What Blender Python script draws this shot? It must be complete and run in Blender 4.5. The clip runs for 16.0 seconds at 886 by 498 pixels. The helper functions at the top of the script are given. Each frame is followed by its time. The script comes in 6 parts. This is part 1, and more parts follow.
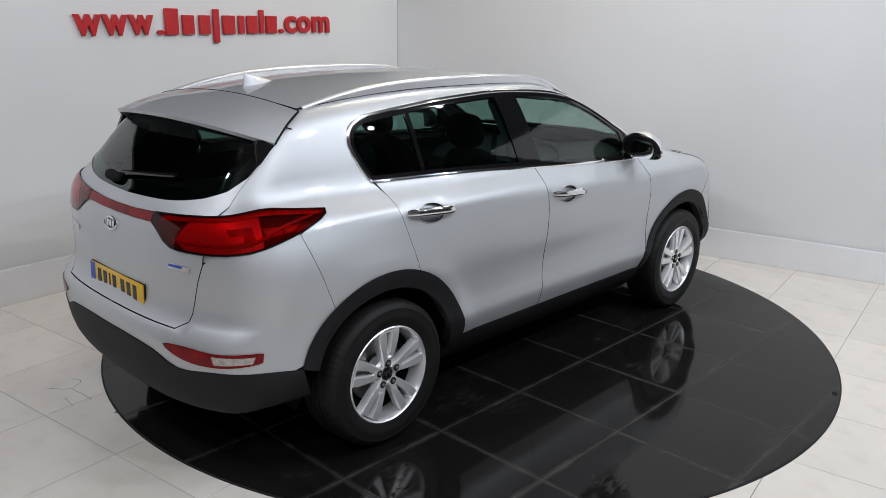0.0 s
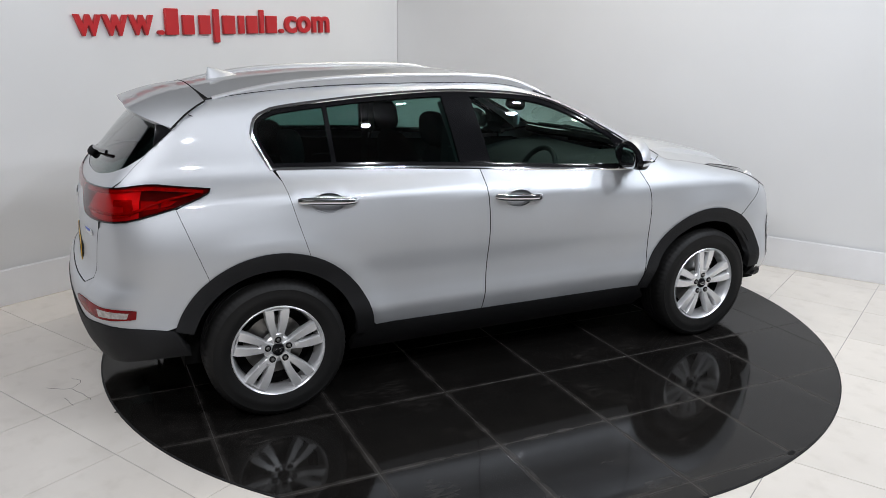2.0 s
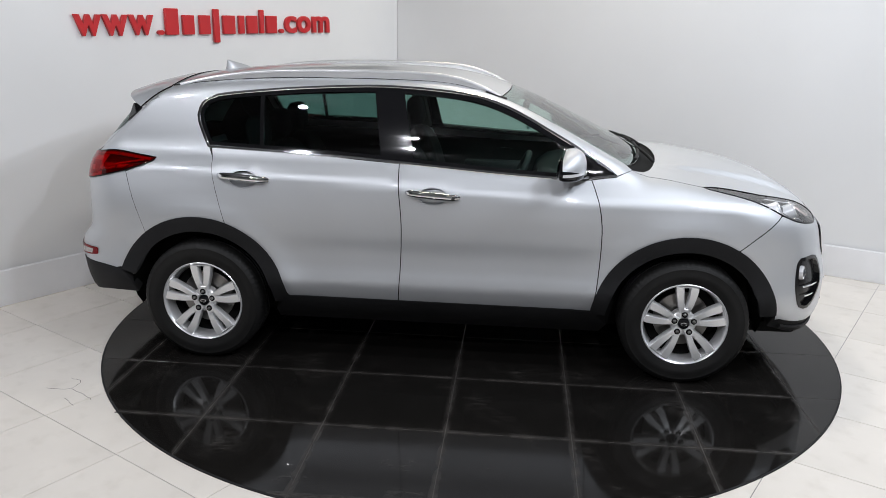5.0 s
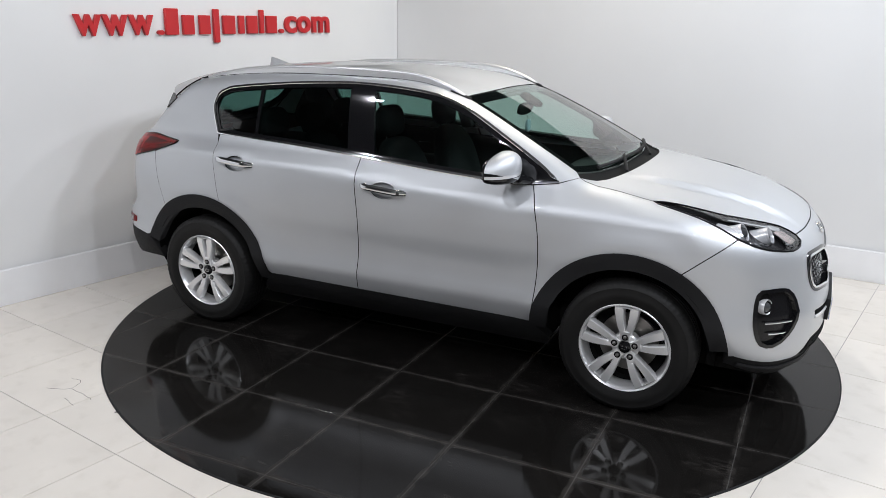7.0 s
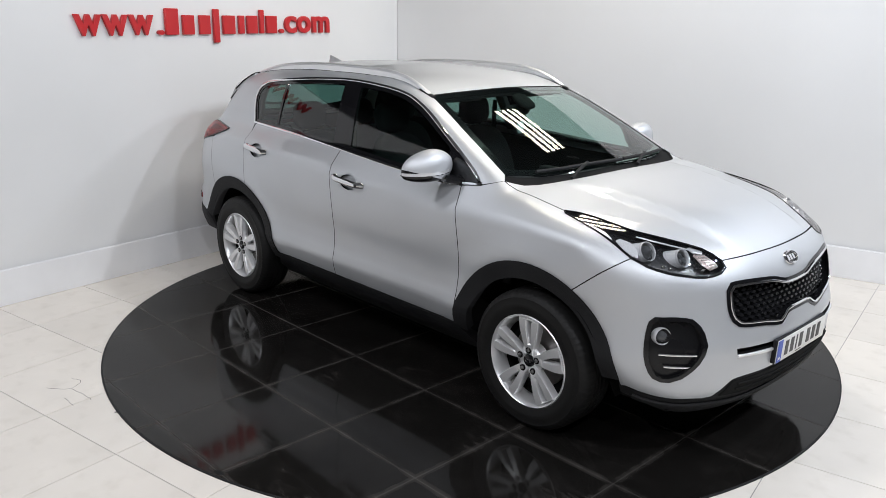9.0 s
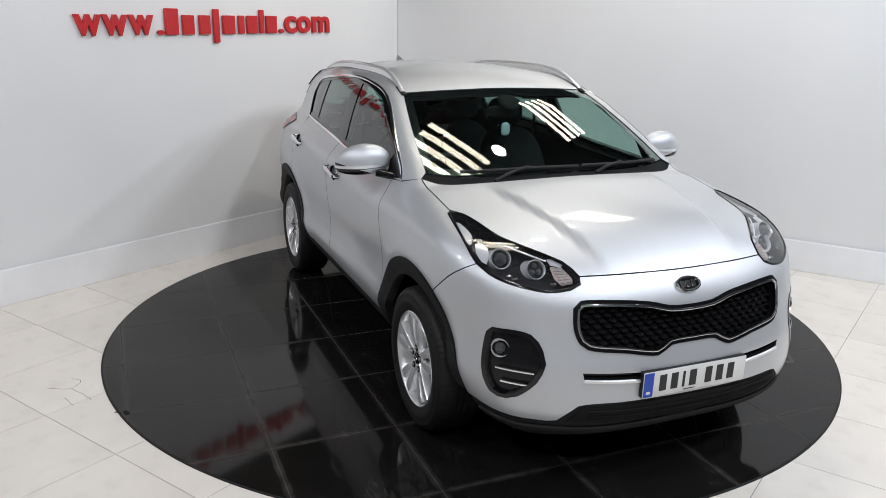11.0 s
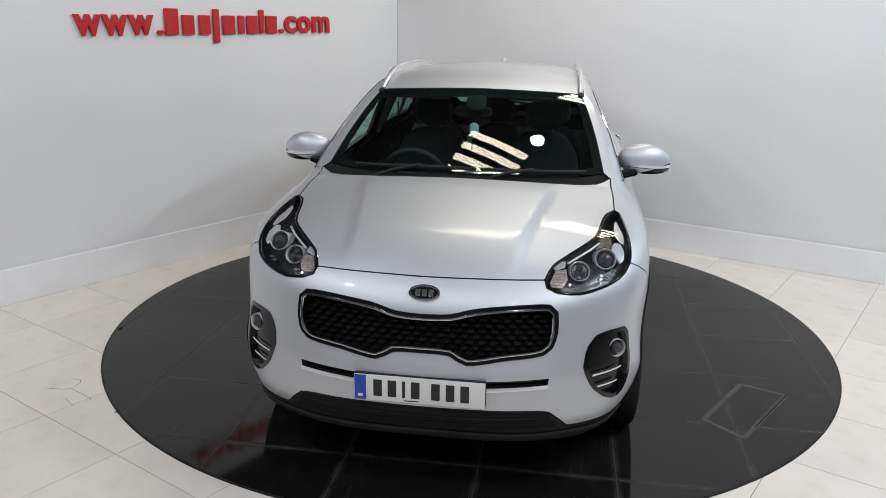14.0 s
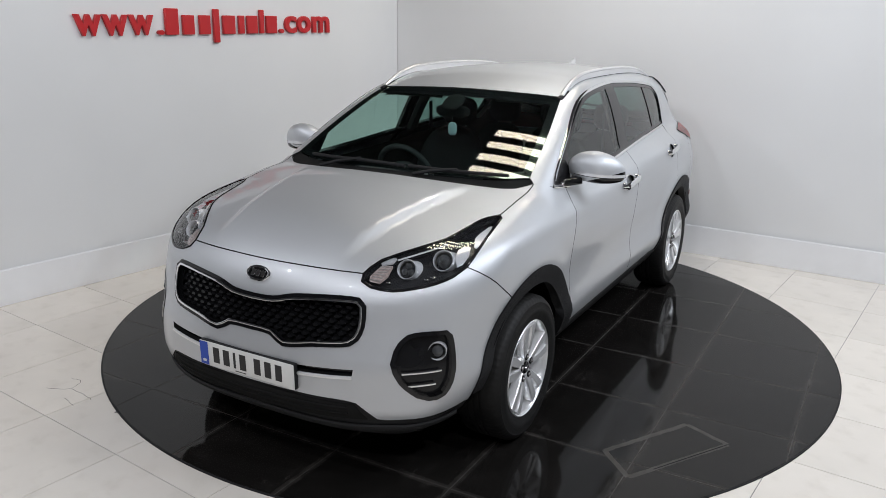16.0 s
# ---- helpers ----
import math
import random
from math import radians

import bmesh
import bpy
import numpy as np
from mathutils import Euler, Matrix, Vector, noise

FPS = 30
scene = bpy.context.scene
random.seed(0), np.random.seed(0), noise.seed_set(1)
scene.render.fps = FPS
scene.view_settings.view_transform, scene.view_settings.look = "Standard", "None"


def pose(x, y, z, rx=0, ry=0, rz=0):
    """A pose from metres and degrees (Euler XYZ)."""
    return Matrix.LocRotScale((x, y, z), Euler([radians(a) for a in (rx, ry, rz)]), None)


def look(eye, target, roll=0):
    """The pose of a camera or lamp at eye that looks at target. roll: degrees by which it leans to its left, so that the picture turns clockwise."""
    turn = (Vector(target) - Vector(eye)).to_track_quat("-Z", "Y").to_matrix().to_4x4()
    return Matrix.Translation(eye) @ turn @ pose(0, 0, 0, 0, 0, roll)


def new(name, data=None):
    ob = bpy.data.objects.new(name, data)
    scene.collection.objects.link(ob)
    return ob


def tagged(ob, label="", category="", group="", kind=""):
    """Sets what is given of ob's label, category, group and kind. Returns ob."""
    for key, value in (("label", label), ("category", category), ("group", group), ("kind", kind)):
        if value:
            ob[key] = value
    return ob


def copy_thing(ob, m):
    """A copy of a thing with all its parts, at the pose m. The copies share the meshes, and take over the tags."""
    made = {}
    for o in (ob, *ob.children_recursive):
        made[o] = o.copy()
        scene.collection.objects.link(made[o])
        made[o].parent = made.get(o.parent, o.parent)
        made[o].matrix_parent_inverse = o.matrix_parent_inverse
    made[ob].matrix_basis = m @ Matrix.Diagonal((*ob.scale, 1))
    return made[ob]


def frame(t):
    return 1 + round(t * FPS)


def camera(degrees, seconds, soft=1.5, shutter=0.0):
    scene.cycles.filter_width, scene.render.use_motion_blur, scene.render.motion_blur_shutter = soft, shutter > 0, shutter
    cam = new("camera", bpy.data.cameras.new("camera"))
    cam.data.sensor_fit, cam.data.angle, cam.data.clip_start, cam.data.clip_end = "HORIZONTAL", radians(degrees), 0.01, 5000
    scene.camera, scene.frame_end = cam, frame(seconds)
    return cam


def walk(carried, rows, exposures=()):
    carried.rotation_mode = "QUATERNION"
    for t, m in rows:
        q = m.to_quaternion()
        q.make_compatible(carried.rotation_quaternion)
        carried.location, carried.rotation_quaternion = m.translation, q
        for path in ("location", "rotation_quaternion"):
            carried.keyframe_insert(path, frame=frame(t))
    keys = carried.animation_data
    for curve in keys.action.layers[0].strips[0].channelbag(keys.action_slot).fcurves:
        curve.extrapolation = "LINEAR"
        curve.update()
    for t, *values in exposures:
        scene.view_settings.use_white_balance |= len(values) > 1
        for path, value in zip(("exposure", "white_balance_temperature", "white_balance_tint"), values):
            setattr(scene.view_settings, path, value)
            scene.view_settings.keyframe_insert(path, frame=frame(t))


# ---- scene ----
# The camera stands still on a tripod; only the turntable and the car turn.
cam = camera(58.52, 16.0, soft=0.8)
EYE = pose(0, -4.9218, 1.8829, 74.041, -0.9016, 2.2136)
walk(cam, [(0, EYE), (16, EYE)], [(0, -0.21), (1.5, -0.03), (4, 0.05), (6.5, 0.15), (8, 0.2), (9.2, 0.19), (11.5, 0.02), (13, -0.08), (16, -0.1)])

# ---------------------------------------------------------------- light
world = bpy.data.worlds.new("hall_world")
scene.world = world
world.use_nodes = True
world.node_tree.nodes["Background"].inputs[0].default_value = (0.55, 0.58, 0.62, 1)
world.node_tree.nodes["Background"].inputs[1].default_value = 0.12


def area_lamp(name, eye, target, power, sx, sy=None, color=(1, 1, 1), disc=False):
    d = bpy.data.lights.new(name, "AREA")
    d.energy, d.color, d.size = power, color, sx
    d.shape = "DISK" if disc else "RECTANGLE"
    if sy:
        d.size_y = sy
    ob = new(name, d)
    ob.matrix_world = look(eye, target)
    return ob


CEIL = 4.6
FLOOD = (0.8, 1.08, CEIL - 0.13)
area_lamp("flood_lamp", FLOOD, (0.8, 1.08, 0), 34, 0.21, color=(1, 0.98, 0.95), disc=True)
RUN = Vector((0.86, -0.51, 0))
STRIPS = [Vector((0.04, 0.72, CEIL - 0.06)) + Vector((0.51, 0.86, 0)) * (0.235 * (i - 1.5)) for i in range(4)]
STRIPS += [Vector((1.78, 2.76, CEIL - 0.06)) + Vector((0.51, 0.86, 0)) * (0.21 * (i - 1.5)) for i in range(4)]
for c in STRIPS:
    d = bpy.data.lights.new("strip_lamp", "AREA")
    d.shape, d.size, d.size_y, d.energy, d.color = "RECTANGLE", 1.0, 0.12, 5.2, (1, 0.90, 0.72)
    ob = new("strip_lamp", d)
    ob.matrix_world = Matrix.Translation(c) @ Matrix.Rotation(math.atan2(RUN.y, RUN.x), 4, "Z")
HALL = [(-4.0, -2.1, 37), (-2.7, -3.8, 43), (2.6, -4.0, 52), (4.2, -2.5, 52), (-1.6, -6.3, 51), (0.9, -6.1, 54), (4.3, -0.2, 36), (3.3, -1.5, 34), (5.0, -1.7, 20), (2.1, -2.5, 17)]
for x, y, w in HALL:
    area_lamp("hall_lamp", (x, y, CEIL - 0.13), (x * 0.25, y * 0.25 + 0.5, 0.4), w, 0.14, color=(0.895, 0.955, 1.045) if x > 2.5 else (0.94, 0.963, 1.025), disc=True)


# ---------------------------------------------------------------- materials
def material(name, color, rough=0.5, metal=0.0, coat=0.0, var=0.06, scale=6.0, bump=0.0, bscale=200.0, spec=0.5, rvar=0.1):
    m = bpy.data.materials.new(name)
    m.use_nodes = True
    nt = m.node_tree
    b = nt.nodes["Principled BSDF"]
    b.inputs["Roughness"].default_value = rough
    b.inputs["Metallic"].default_value = metal
    b.inputs["Coat Weight"].default_value = coat
    b.inputs["Coat Roughness"].default_value = 0.03
    b.inputs["Specular IOR Level"].default_value = spec
    co = nt.nodes.new("ShaderNodeTexCoord")
    n1 = nt.nodes.new("ShaderNodeTexNoise")
    n1.inputs["Scale"].default_value, n1.inputs["Detail"].default_value = scale, 6
    nt.links.new(co.outputs["Object"], n1.inputs["Vector"])
    r = nt.nodes.new("ShaderNodeValToRGB")
    r.color_ramp.elements[0].position, r.color_ramp.elements[1].position = 0.3, 0.7
    r.color_ramp.elements[0].color = (*[c * (1 - var) for c in color], 1)
    r.color_ramp.elements[1].color = (*[min(1, c * (1 + var)) for c in color], 1)
    nt.links.new(n1.outputs["Fac"], r.inputs["Fac"])
    nt.links.new(r.outputs["Color"], b.inputs["Base Color"])
    mr = nt.nodes.new("ShaderNodeMapRange")
    mr.inputs["To Min"].default_value, mr.inputs["To Max"].default_value = rough * (1 - rvar), min(1, rough * (1 + rvar))
    n2 = nt.nodes.new("ShaderNodeTexNoise")
    n2.inputs["Scale"].default_value, n2.inputs["Detail"].default_value = bscale, 4
    nt.links.new(co.outputs["Object"], n2.inputs["Vector"])
    nt.links.new(n1.outputs["Fac"], mr.inputs["Value"])
    nt.links.new(mr.outputs["Result"], b.inputs["Roughness"])
    if bump:
        bp = nt.nodes.new("ShaderNodeBump")
        bp.inputs["Strength"].default_value, bp.inputs["Distance"].default_value = bump, 0.002
        nt.links.new(n2.outputs["Fac"], bp.inputs["Height"])
        nt.links.new(bp.outputs["Normal"], b.inputs["Normal"])
    return m


def glass_material(name, tint, gloss=(1, 1, 1), rough=0.0, facing=0.055):
    m = bpy.data.materials.new(name)
    m.use_nodes = True
    nt = m.node_tree
    nt.nodes.clear()
    out = nt.nodes.new("ShaderNodeOutputMaterial")
    mix = nt.nodes.new("ShaderNodeMixShader")
    lw = nt.nodes.new("ShaderNodeLayerWeight")
    lw.inputs["Blend"].default_value = 0.5
    pw = nt.nodes.new("ShaderNodeMath")
    pw.operation = "POWER"
    pw.inputs[1].default_value = 5.0
    fr = nt.nodes.new("ShaderNodeMath")
    fr.operation = "MULTIPLY_ADD"
    fr.inputs[1].default_value, fr.inputs[2].default_value = 0.93, facing
    nt.links.new(lw.outputs["Facing"], pw.inputs[0])
    nt.links.new(pw.outputs[0], fr.inputs[0])
    tr = nt.nodes.new("ShaderNodeBsdfTransparent")
    tr.inputs["Color"].default_value = (*tint, 1)
    gl = nt.nodes.new("ShaderNodeBsdfGlossy")
    gl.inputs["Color"].default_value = (*gloss, 1)
    gl.inputs["Roughness"].default_value = rough
    nt.links.new(fr.outputs[0], mix.inputs[0])
    nt.links.new(tr.outputs[0], mix.inputs[1])
    nt.links.new(gl.outputs[0], mix.inputs[2])
    nt.links.new(mix.outputs[0], out.inputs["Surface"])
    return m


def paint_material():
    """Silver metallic paint: fine flakes under a clear coat."""
    m = material("silver_metallic_paint", (0.588, 0.602, 0.624), 0.53, 0.72, 0.6, 0.02, 3.0)
    nt = m.node_tree
    b = nt.nodes["Principled BSDF"]
    co = nt.nodes.new("ShaderNodeTexCoord")
    v = nt.nodes.new("ShaderNodeTexVoronoi")
    v.inputs["Scale"].default_value = 900
    nt.links.new(co.outputs["Object"], v.inputs["Vector"])
    bp = nt.nodes.new("ShaderNodeBump")
    bp.inputs["Strength"].default_value, bp.inputs["Distance"].default_value = 0.06, 0.001
    nt.links.new(v.outputs["Distance"], bp.inputs["Height"])
    nt.links.new(bp.outputs["Normal"], b.inputs["Normal"])
    return m


PAINT = paint_material()
BLACK_PLASTIC = material("black_textured_plastic", (0.015, 0.015, 0.016), 0.6, bump=0.35, bscale=900, var=0.15, spec=0.2)
GLOSS_BLACK = material("gloss_black_plastic", (0.007, 0.007, 0.008), 0.07, coat=0.0, spec=0.45)
RUBBER = material("tyre_rubber", (0.0095, 0.0092, 0.009), 0.55, bump=0.3, bscale=300, var=0.3, spec=0.25)
CHROME = material("chrome", (0.82, 0.83, 0.85), 0.07, 1.0, var=0.01)
BOWL = material("silver_bowl_paint", (0.50, 0.515, 0.54), 0.35, 0.7, 0.8, var=0.02)
ALLOY = material("silver_alloy", (0.82, 0.82, 0.825), 0.32, 0.62, 0.6, var=0.04)
DARK_METAL = material("dark_metal", (0.06, 0.06, 0.06), 0.45, 0.7)
STEEL = material("brake_steel", (0.3, 0.29, 0.28), 0.35, 0.95)
LINER = material("black_lining", (0.012, 0.012, 0.012), 0.85, spec=0.12)
GRILLE_BLACK = material("satin_black_grille", (0.008, 0.008, 0.009), 0.22, spec=0.3)
TRIM = material("dark_grey_interior_plastic", (0.027, 0.028, 0.030), 0.6, spec=0.25, bump=0.3, bscale=500)
FABRIC = material("black_seat_fabric", (0.014, 0.014, 0.015), 0.85, spec=0.15, bump=0.5, bscale=700, var=0.2, scale=40)
HEADLINER = material("grey_headlining", (0.10, 0.10, 0.10), 0.9)
RED_LENS = material("red_lamp_lens", (0.17, 0.002, 0.004), 0.07, coat=0.0, var=0.4, scale=14, spec=0.26)
LAMP_GREY = material("dark_grey_lamp_interior", (0.018, 0.018, 0.020), 0.25, var=0.2, scale=30)
LAMP_LENS = material("smoky_projector_glass", (0.055, 0.057, 0.06), 0.04, spec=0.7)
LAMP_BODY = material("dark_red_lamp_body", (0.050, 0.002, 0.003), 0.3, var=0.35, scale=25)
LAMP_CELL = material("bright_red_lamp_cell", (0.26, 0.008, 0.010), 0.25, 0.0, var=0.3, scale=45)
RED_GLASS = glass_material("clear_red_lamp_glass", (0.82, 0.05, 0.06), facing=0.028)
CLEAR = glass_material("clear_lamp_lens", (0.93, 0.94, 0.95))
SCREEN = glass_material("green_tinted_glass", (0.72, 0.87, 0.82))
PRIVACY = glass_material("dark_privacy_glass", (0.25, 0.39, 0.36))
SIDE_GLASS = glass_material("green_side_glass", (0.56, 0.73, 0.68))
SHADE_BAND = material("black_glass_border", (0.006, 0.006, 0.007), 0.06, coat=1.0)
BARREL = material("bright_lamp_barrel", (0.84, 0.84, 0.86), 0.25, 0.25, 0.3, var=0.05)
REFLECTOR = material("lamp_reflector", (0.78, 0.78, 0.80), 0.22, 0.40, 0.5)
FROSTED = material("frosted_clear_lens", (0.42, 0.38, 0.36), 0.2, 0.2, 1.0, var=0.3, scale=60)
# The pink of a reflection is put into the indicator's own colour.
INDICATOR_PINK = material("indicator_reflected_pink", (0.55, 0.44, 0.41), 0.2, 0.3, 0.8, var=0.3, scale=70)
WHITE_PLATE = material("white_plate", (0.72, 0.72, 0.7), 0.35, coat=0.5)
YELLOW_PLATE = material("yellow_plate", (0.72, 0.42, 0.01), 0.35, coat=0.5)
BLUE = material("blue_plate_band", (0.01, 0.06, 0.42), 0.35)
CHAR_BLACK = material("black_bars", (0.01, 0.01, 0.012), 0.4)
WALL = material("white_painted_wall", (0.74, 0.74, 0.74), 0.55, bump=0.08, bscale=120, var=0.02, scale=1.3)
SKIRT = material("white_gloss_skirting", (0.82, 0.82, 0.83), 0.3, var=0.02)
SIGN_RED = material("red_sign_plastic", (0.50, 0.012, 0.016), 0.35, var=0.05)
# Unseen hall: dark for the table's reflections, pale south wall to brighten the car.
DARK_HALL = material("dark_unseen_hall", (0.135, 0.135, 0.14), 0.8, var=0.15, scale=0.6)
FILL_WALL = material("pale_fill_wall", (0.6, 0.6, 0.61), 0.8, var=0.15, scale=0.6)
GROUT = material("grey_grout", (0.3, 0.29, 0.28), 0.85, var=0.3, scale=5)
TABLE_GROUT = material("grey_table_grout", (0.032, 0.029, 0.026), 0.6, var=0.3, scale=8)


def tile_material(name, color, rough, spread, stain, bump):
    m = material(name, color, rough, var=0.05, scale=2.2, bump=bump, bscale=60, rvar=0.35)
    nt = m.node_tree
    b = nt.nodes["Principled BSDF"]
    info = nt.nodes.new("ShaderNodeObjectInfo")
    hsv = nt.nodes.new("ShaderNodeHueSaturation")
    mr = nt.nodes.new("ShaderNodeMapRange")
    mr.inputs["To Min"].default_value, mr.inputs["To Max"].default_value = 1 - spread, 1 + spread
    nt.links.new(info.outputs["Random"], mr.inputs["Value"])
    nt.links.new(mr.outputs["Result"], hsv.inputs["Value"])
    ramp = nt.nodes["Color Ramp"]
    nt.links.new(ramp.outputs["Color"], hsv.inputs["Color"])
    co = nt.nodes.new("ShaderNodeTexCoord")
    n = nt.nodes.new("ShaderNodeTexNoise")
    n.inputs["Scale"].default_value, n.inputs["Detail"].default_value = 7, 8
    nt.links.new(co.outputs["Object"], n.inputs["Vector"])
    r2 = nt.nodes.new("ShaderNodeValToRGB")
    r2.color_ramp.elements[0].position, r2.color_ramp.elements[1].position = 0.52, 0.78
    r2.color_ramp.elements[0].color, r2.color_ramp.elements[1].color = (0, 0, 0, 1), (stain[3],) * 3 + (1,)
    nt.links.new(n.outputs["Fac"], r2.inputs["Fac"])
    mix = nt.nodes.new("ShaderNodeMixRGB")
    mix.inputs["Color2"].default_value = (*stain[:3], 1)
    nt.links.new(r2.outputs["Color"], mix.inputs["Fac"])
    nt.links.new(hsv.outputs["Color"], mix.inputs["Color1"])
    nt.links.new(mix.outputs["Color"], b.inputs["Base Color"])
    return m


FLOOR_TILE = tile_material("white_porcelain_tile", (0.720, 0.672, 0.612), 0.22, 0.03, (0.57, 0.52, 0.46, 0.5), 0.03)


def table_tile_material():
    """Black polished tile, warm in tone, with grey dust that has settled along the joints and in smears."""
    m = tile_material("black_polished_tile", (0.0080, 0.0073, 0.0067), 0.07, 0.15, (0.014, 0.0128, 0.0118, 0.6), 0.012)
    nt = m.node_tree
    b = nt.nodes["Principled BSDF"]
    b.inputs["Specular IOR Level"].default_value = 0.19

    def math_node(op, a, c=None, clamp=False):
        n = nt.nodes.new("ShaderNodeMath")
        n.operation, n.use_clamp = op, clamp
        for i, v in enumerate((a, c)):
            if v is None:
                continue
            if isinstance(v, (int, float)):
                n.inputs[i].default_value = v
            else:
                nt.links.new(v, n.inputs[i])
        return n.outputs[0]
    co = nt.nodes.new("ShaderNodeTexCoord")
    sep = nt.nodes.new("ShaderNodeSeparateXYZ")
    nt.links.new(co.outputs["Object"], sep.inputs[0])

    def noise(scale, lo, hi, stretch=(1, 1, 1)):
        mp = nt.nodes.new("ShaderNodeMapping")
        mp.inputs["Scale"].default_value = stretch
        nt.links.new(co.outputs["Object"], mp.inputs["Vector"])
        n = nt.nodes.new("ShaderNodeTexNoise")
        n.inputs["Scale"].default_value, n.inputs["Detail"].default_value = scale, 7
        nt.links.new(mp.outputs["Vector"], n.inputs["Vector"])
        r = nt.nodes.new("ShaderNodeMapRange")
        r.inputs["From Min"].default_value, r.inputs["From Max"].default_value = lo, hi
        nt.links.new(n.outputs["Fac"], r.inputs["Value"])
        return r.outputs["Result"]
    near = None
    for axis, shift in ((0, 0.0), (1, 0.925)):
        k = math_node("PINGPONG", math_node("ADD", sep.outputs[axis], 6.0 + shift), 0.3)
        e = math_node("SUBTRACT", 1.0, math_node("DIVIDE", k, 0.024), True)
        near = e if near is None else math_node("MAXIMUM", near, e)
    joint = math_node("MULTIPLY", math_node("POWER", near, 0.8), noise(9, 0.3, 0.62))
    smear = math_node("MULTIPLY", noise(3.2, 0.55, 0.75), noise(14, 0.42, 0.7, (1, 3.5, 1)))
    dust = math_node("ADD", math_node("MULTIPLY", joint, 1.0), math_node("MULTIPLY", smear, 0.9), True)
    old = b.inputs["Base Color"].links[0].from_socket
    mix = nt.nodes.new("ShaderNodeMixRGB")
    mix.inputs["Color2"].default_value = (0.040, 0.036, 0.033, 1)
    nt.links.new(dust, mix.inputs["Fac"])
    nt.links.new(old, mix.inputs["Color1"])
    nt.links.new(mix.outputs["Color"], b.inputs["Base Color"])
    rough = b.inputs["Roughness"].links[0].from_socket
    nt.links.new(math_node("ADD", rough, math_node("MULTIPLY", dust, 0.22)), b.inputs["Roughness"])
    return m


TABLE_TILE = table_tile_material()


# ---------------------------------------------------------------- mesh helpers
def mesh_of(name, verts, faces, mat=None, smooth=True, normals=None):
    me = bpy.data.meshes.new(name)
    me.from_pydata([tuple(map(float, v)) for v in verts], [], [tuple(int(i) for i in f) for f in faces])
    if smooth:
        me.polygons.foreach_set("use_smooth", [True] * len(me.polygons))
    if normals is not None:
        me.normals_split_custom_set_from_vertices([tuple(map(float, n)) for n in normals])
    if mat:
        me.materials.append(mat)
    return me


def from_bm(name, bm, mat=None, smooth=True):
    me = bpy.data.meshes.new(name)
    bm.normal_update()
    bm.to_mesh(me)
    bm.free()
    if smooth:
        me.polygons.foreach_set("use_smooth", [True] * len(me.polygons))
        me.set_sharp_from_angle(angle=radians(38))
    if mat:
        me.materials.append(mat)
    return me


def part(name, bm, mat, parent, label="", smooth=True):
    me = from_bm(name, bm, mat, smooth) if isinstance(bm, bmesh.types.BMesh) else bm
    if not me.materials and mat:
        me.materials.append(mat)
    ob = new(name, me)
    ob.parent = parent
    if label:
        ob["label"] = label
    return ob


def box(lo, hi, bevel=0.0, seg=2, bm=None):
    bm = bm or bmesh.new()
    c = [(a + b) / 2 for a, b in zip(lo, hi)]
    s = [b - a for a, b in zip(lo, hi)]
    r = bmesh.ops.create_cube(bm, size=1, matrix=Matrix.LocRotScale(c, None, s))
    if bevel:
        es = list({e for v in r["verts"] for e in v.link_edges})
        bmesh.ops.bevel(bm, geom=es, offset=bevel, segments=seg, affect="EDGES", profile=0.5)
    return bm


def lathe(profile, n=64, axis="y", bm=None, center=(0, 0, 0)):
    """Turn a profile of (radius, height) pairs round an axis."""
    bm = bm or bmesh.new()
    rings = []
    for r, h in profile:
        ring = []
        for i in range(n):
            a = 2 * math.pi * i / n
            p = {"y": (r * math.cos(a), h, r * math.sin(a)), "z": (r * math.cos(a), r * math.sin(a), h), "x": (h, r * math.cos(a), r * math.sin(a))}[axis]
            ring.append(bm.verts.new(Vector(p) + Vector(center)))
        rings.append(ring)
    for a, b in zip(rings, rings[1:]):
        for i in range(n):
            bm.faces.new((a[i], a[(i + 1) % n], b[(i + 1) % n], b[i]))
    return bm


def tube(points, radius, closed=False, n=8, flat=1.0, up=(0, 0, 1), bm=None, taper=None):
    """A rod along points; flat squeezes its cross-section along up."""
    bm = bm or bmesh.new()
    pts = [Vector(p) for p in points]
    rings = []
    for i, p in enumerate(pts):
        a = pts[i - 1] if (i or closed) else p
        b = pts[(i + 1) % len(pts)] if (i < len(pts) - 1 or closed) else p
        d = (b - a).normalized()
        u = Vector(up[i] if isinstance(up, list) else up)
        s = d.cross(u).normalized()
        u = s.cross(d).normalized()
        k = radius * (taper[i] if taper else 1)
        rings.append([bm.verts.new(p + s * (k * math.cos(t)) + u * (k * flat * math.sin(t))) for t in (2 * math.pi * j / n for j in range(n))])
    m = len(rings)
    for i in range(m if closed else m - 1):
        a, b = rings[i], rings[(i + 1) % m]
        for j in range(n):
            bm.faces.new((a[j], a[(j + 1) % n], b[(j + 1) % n], b[j]))
    if not closed:
        bm.faces.new(list(reversed(rings[0])))
        bm.faces.new(rings[-1])
    bmesh.ops.recalc_face_normals(bm, faces=bm.faces)
    return bm


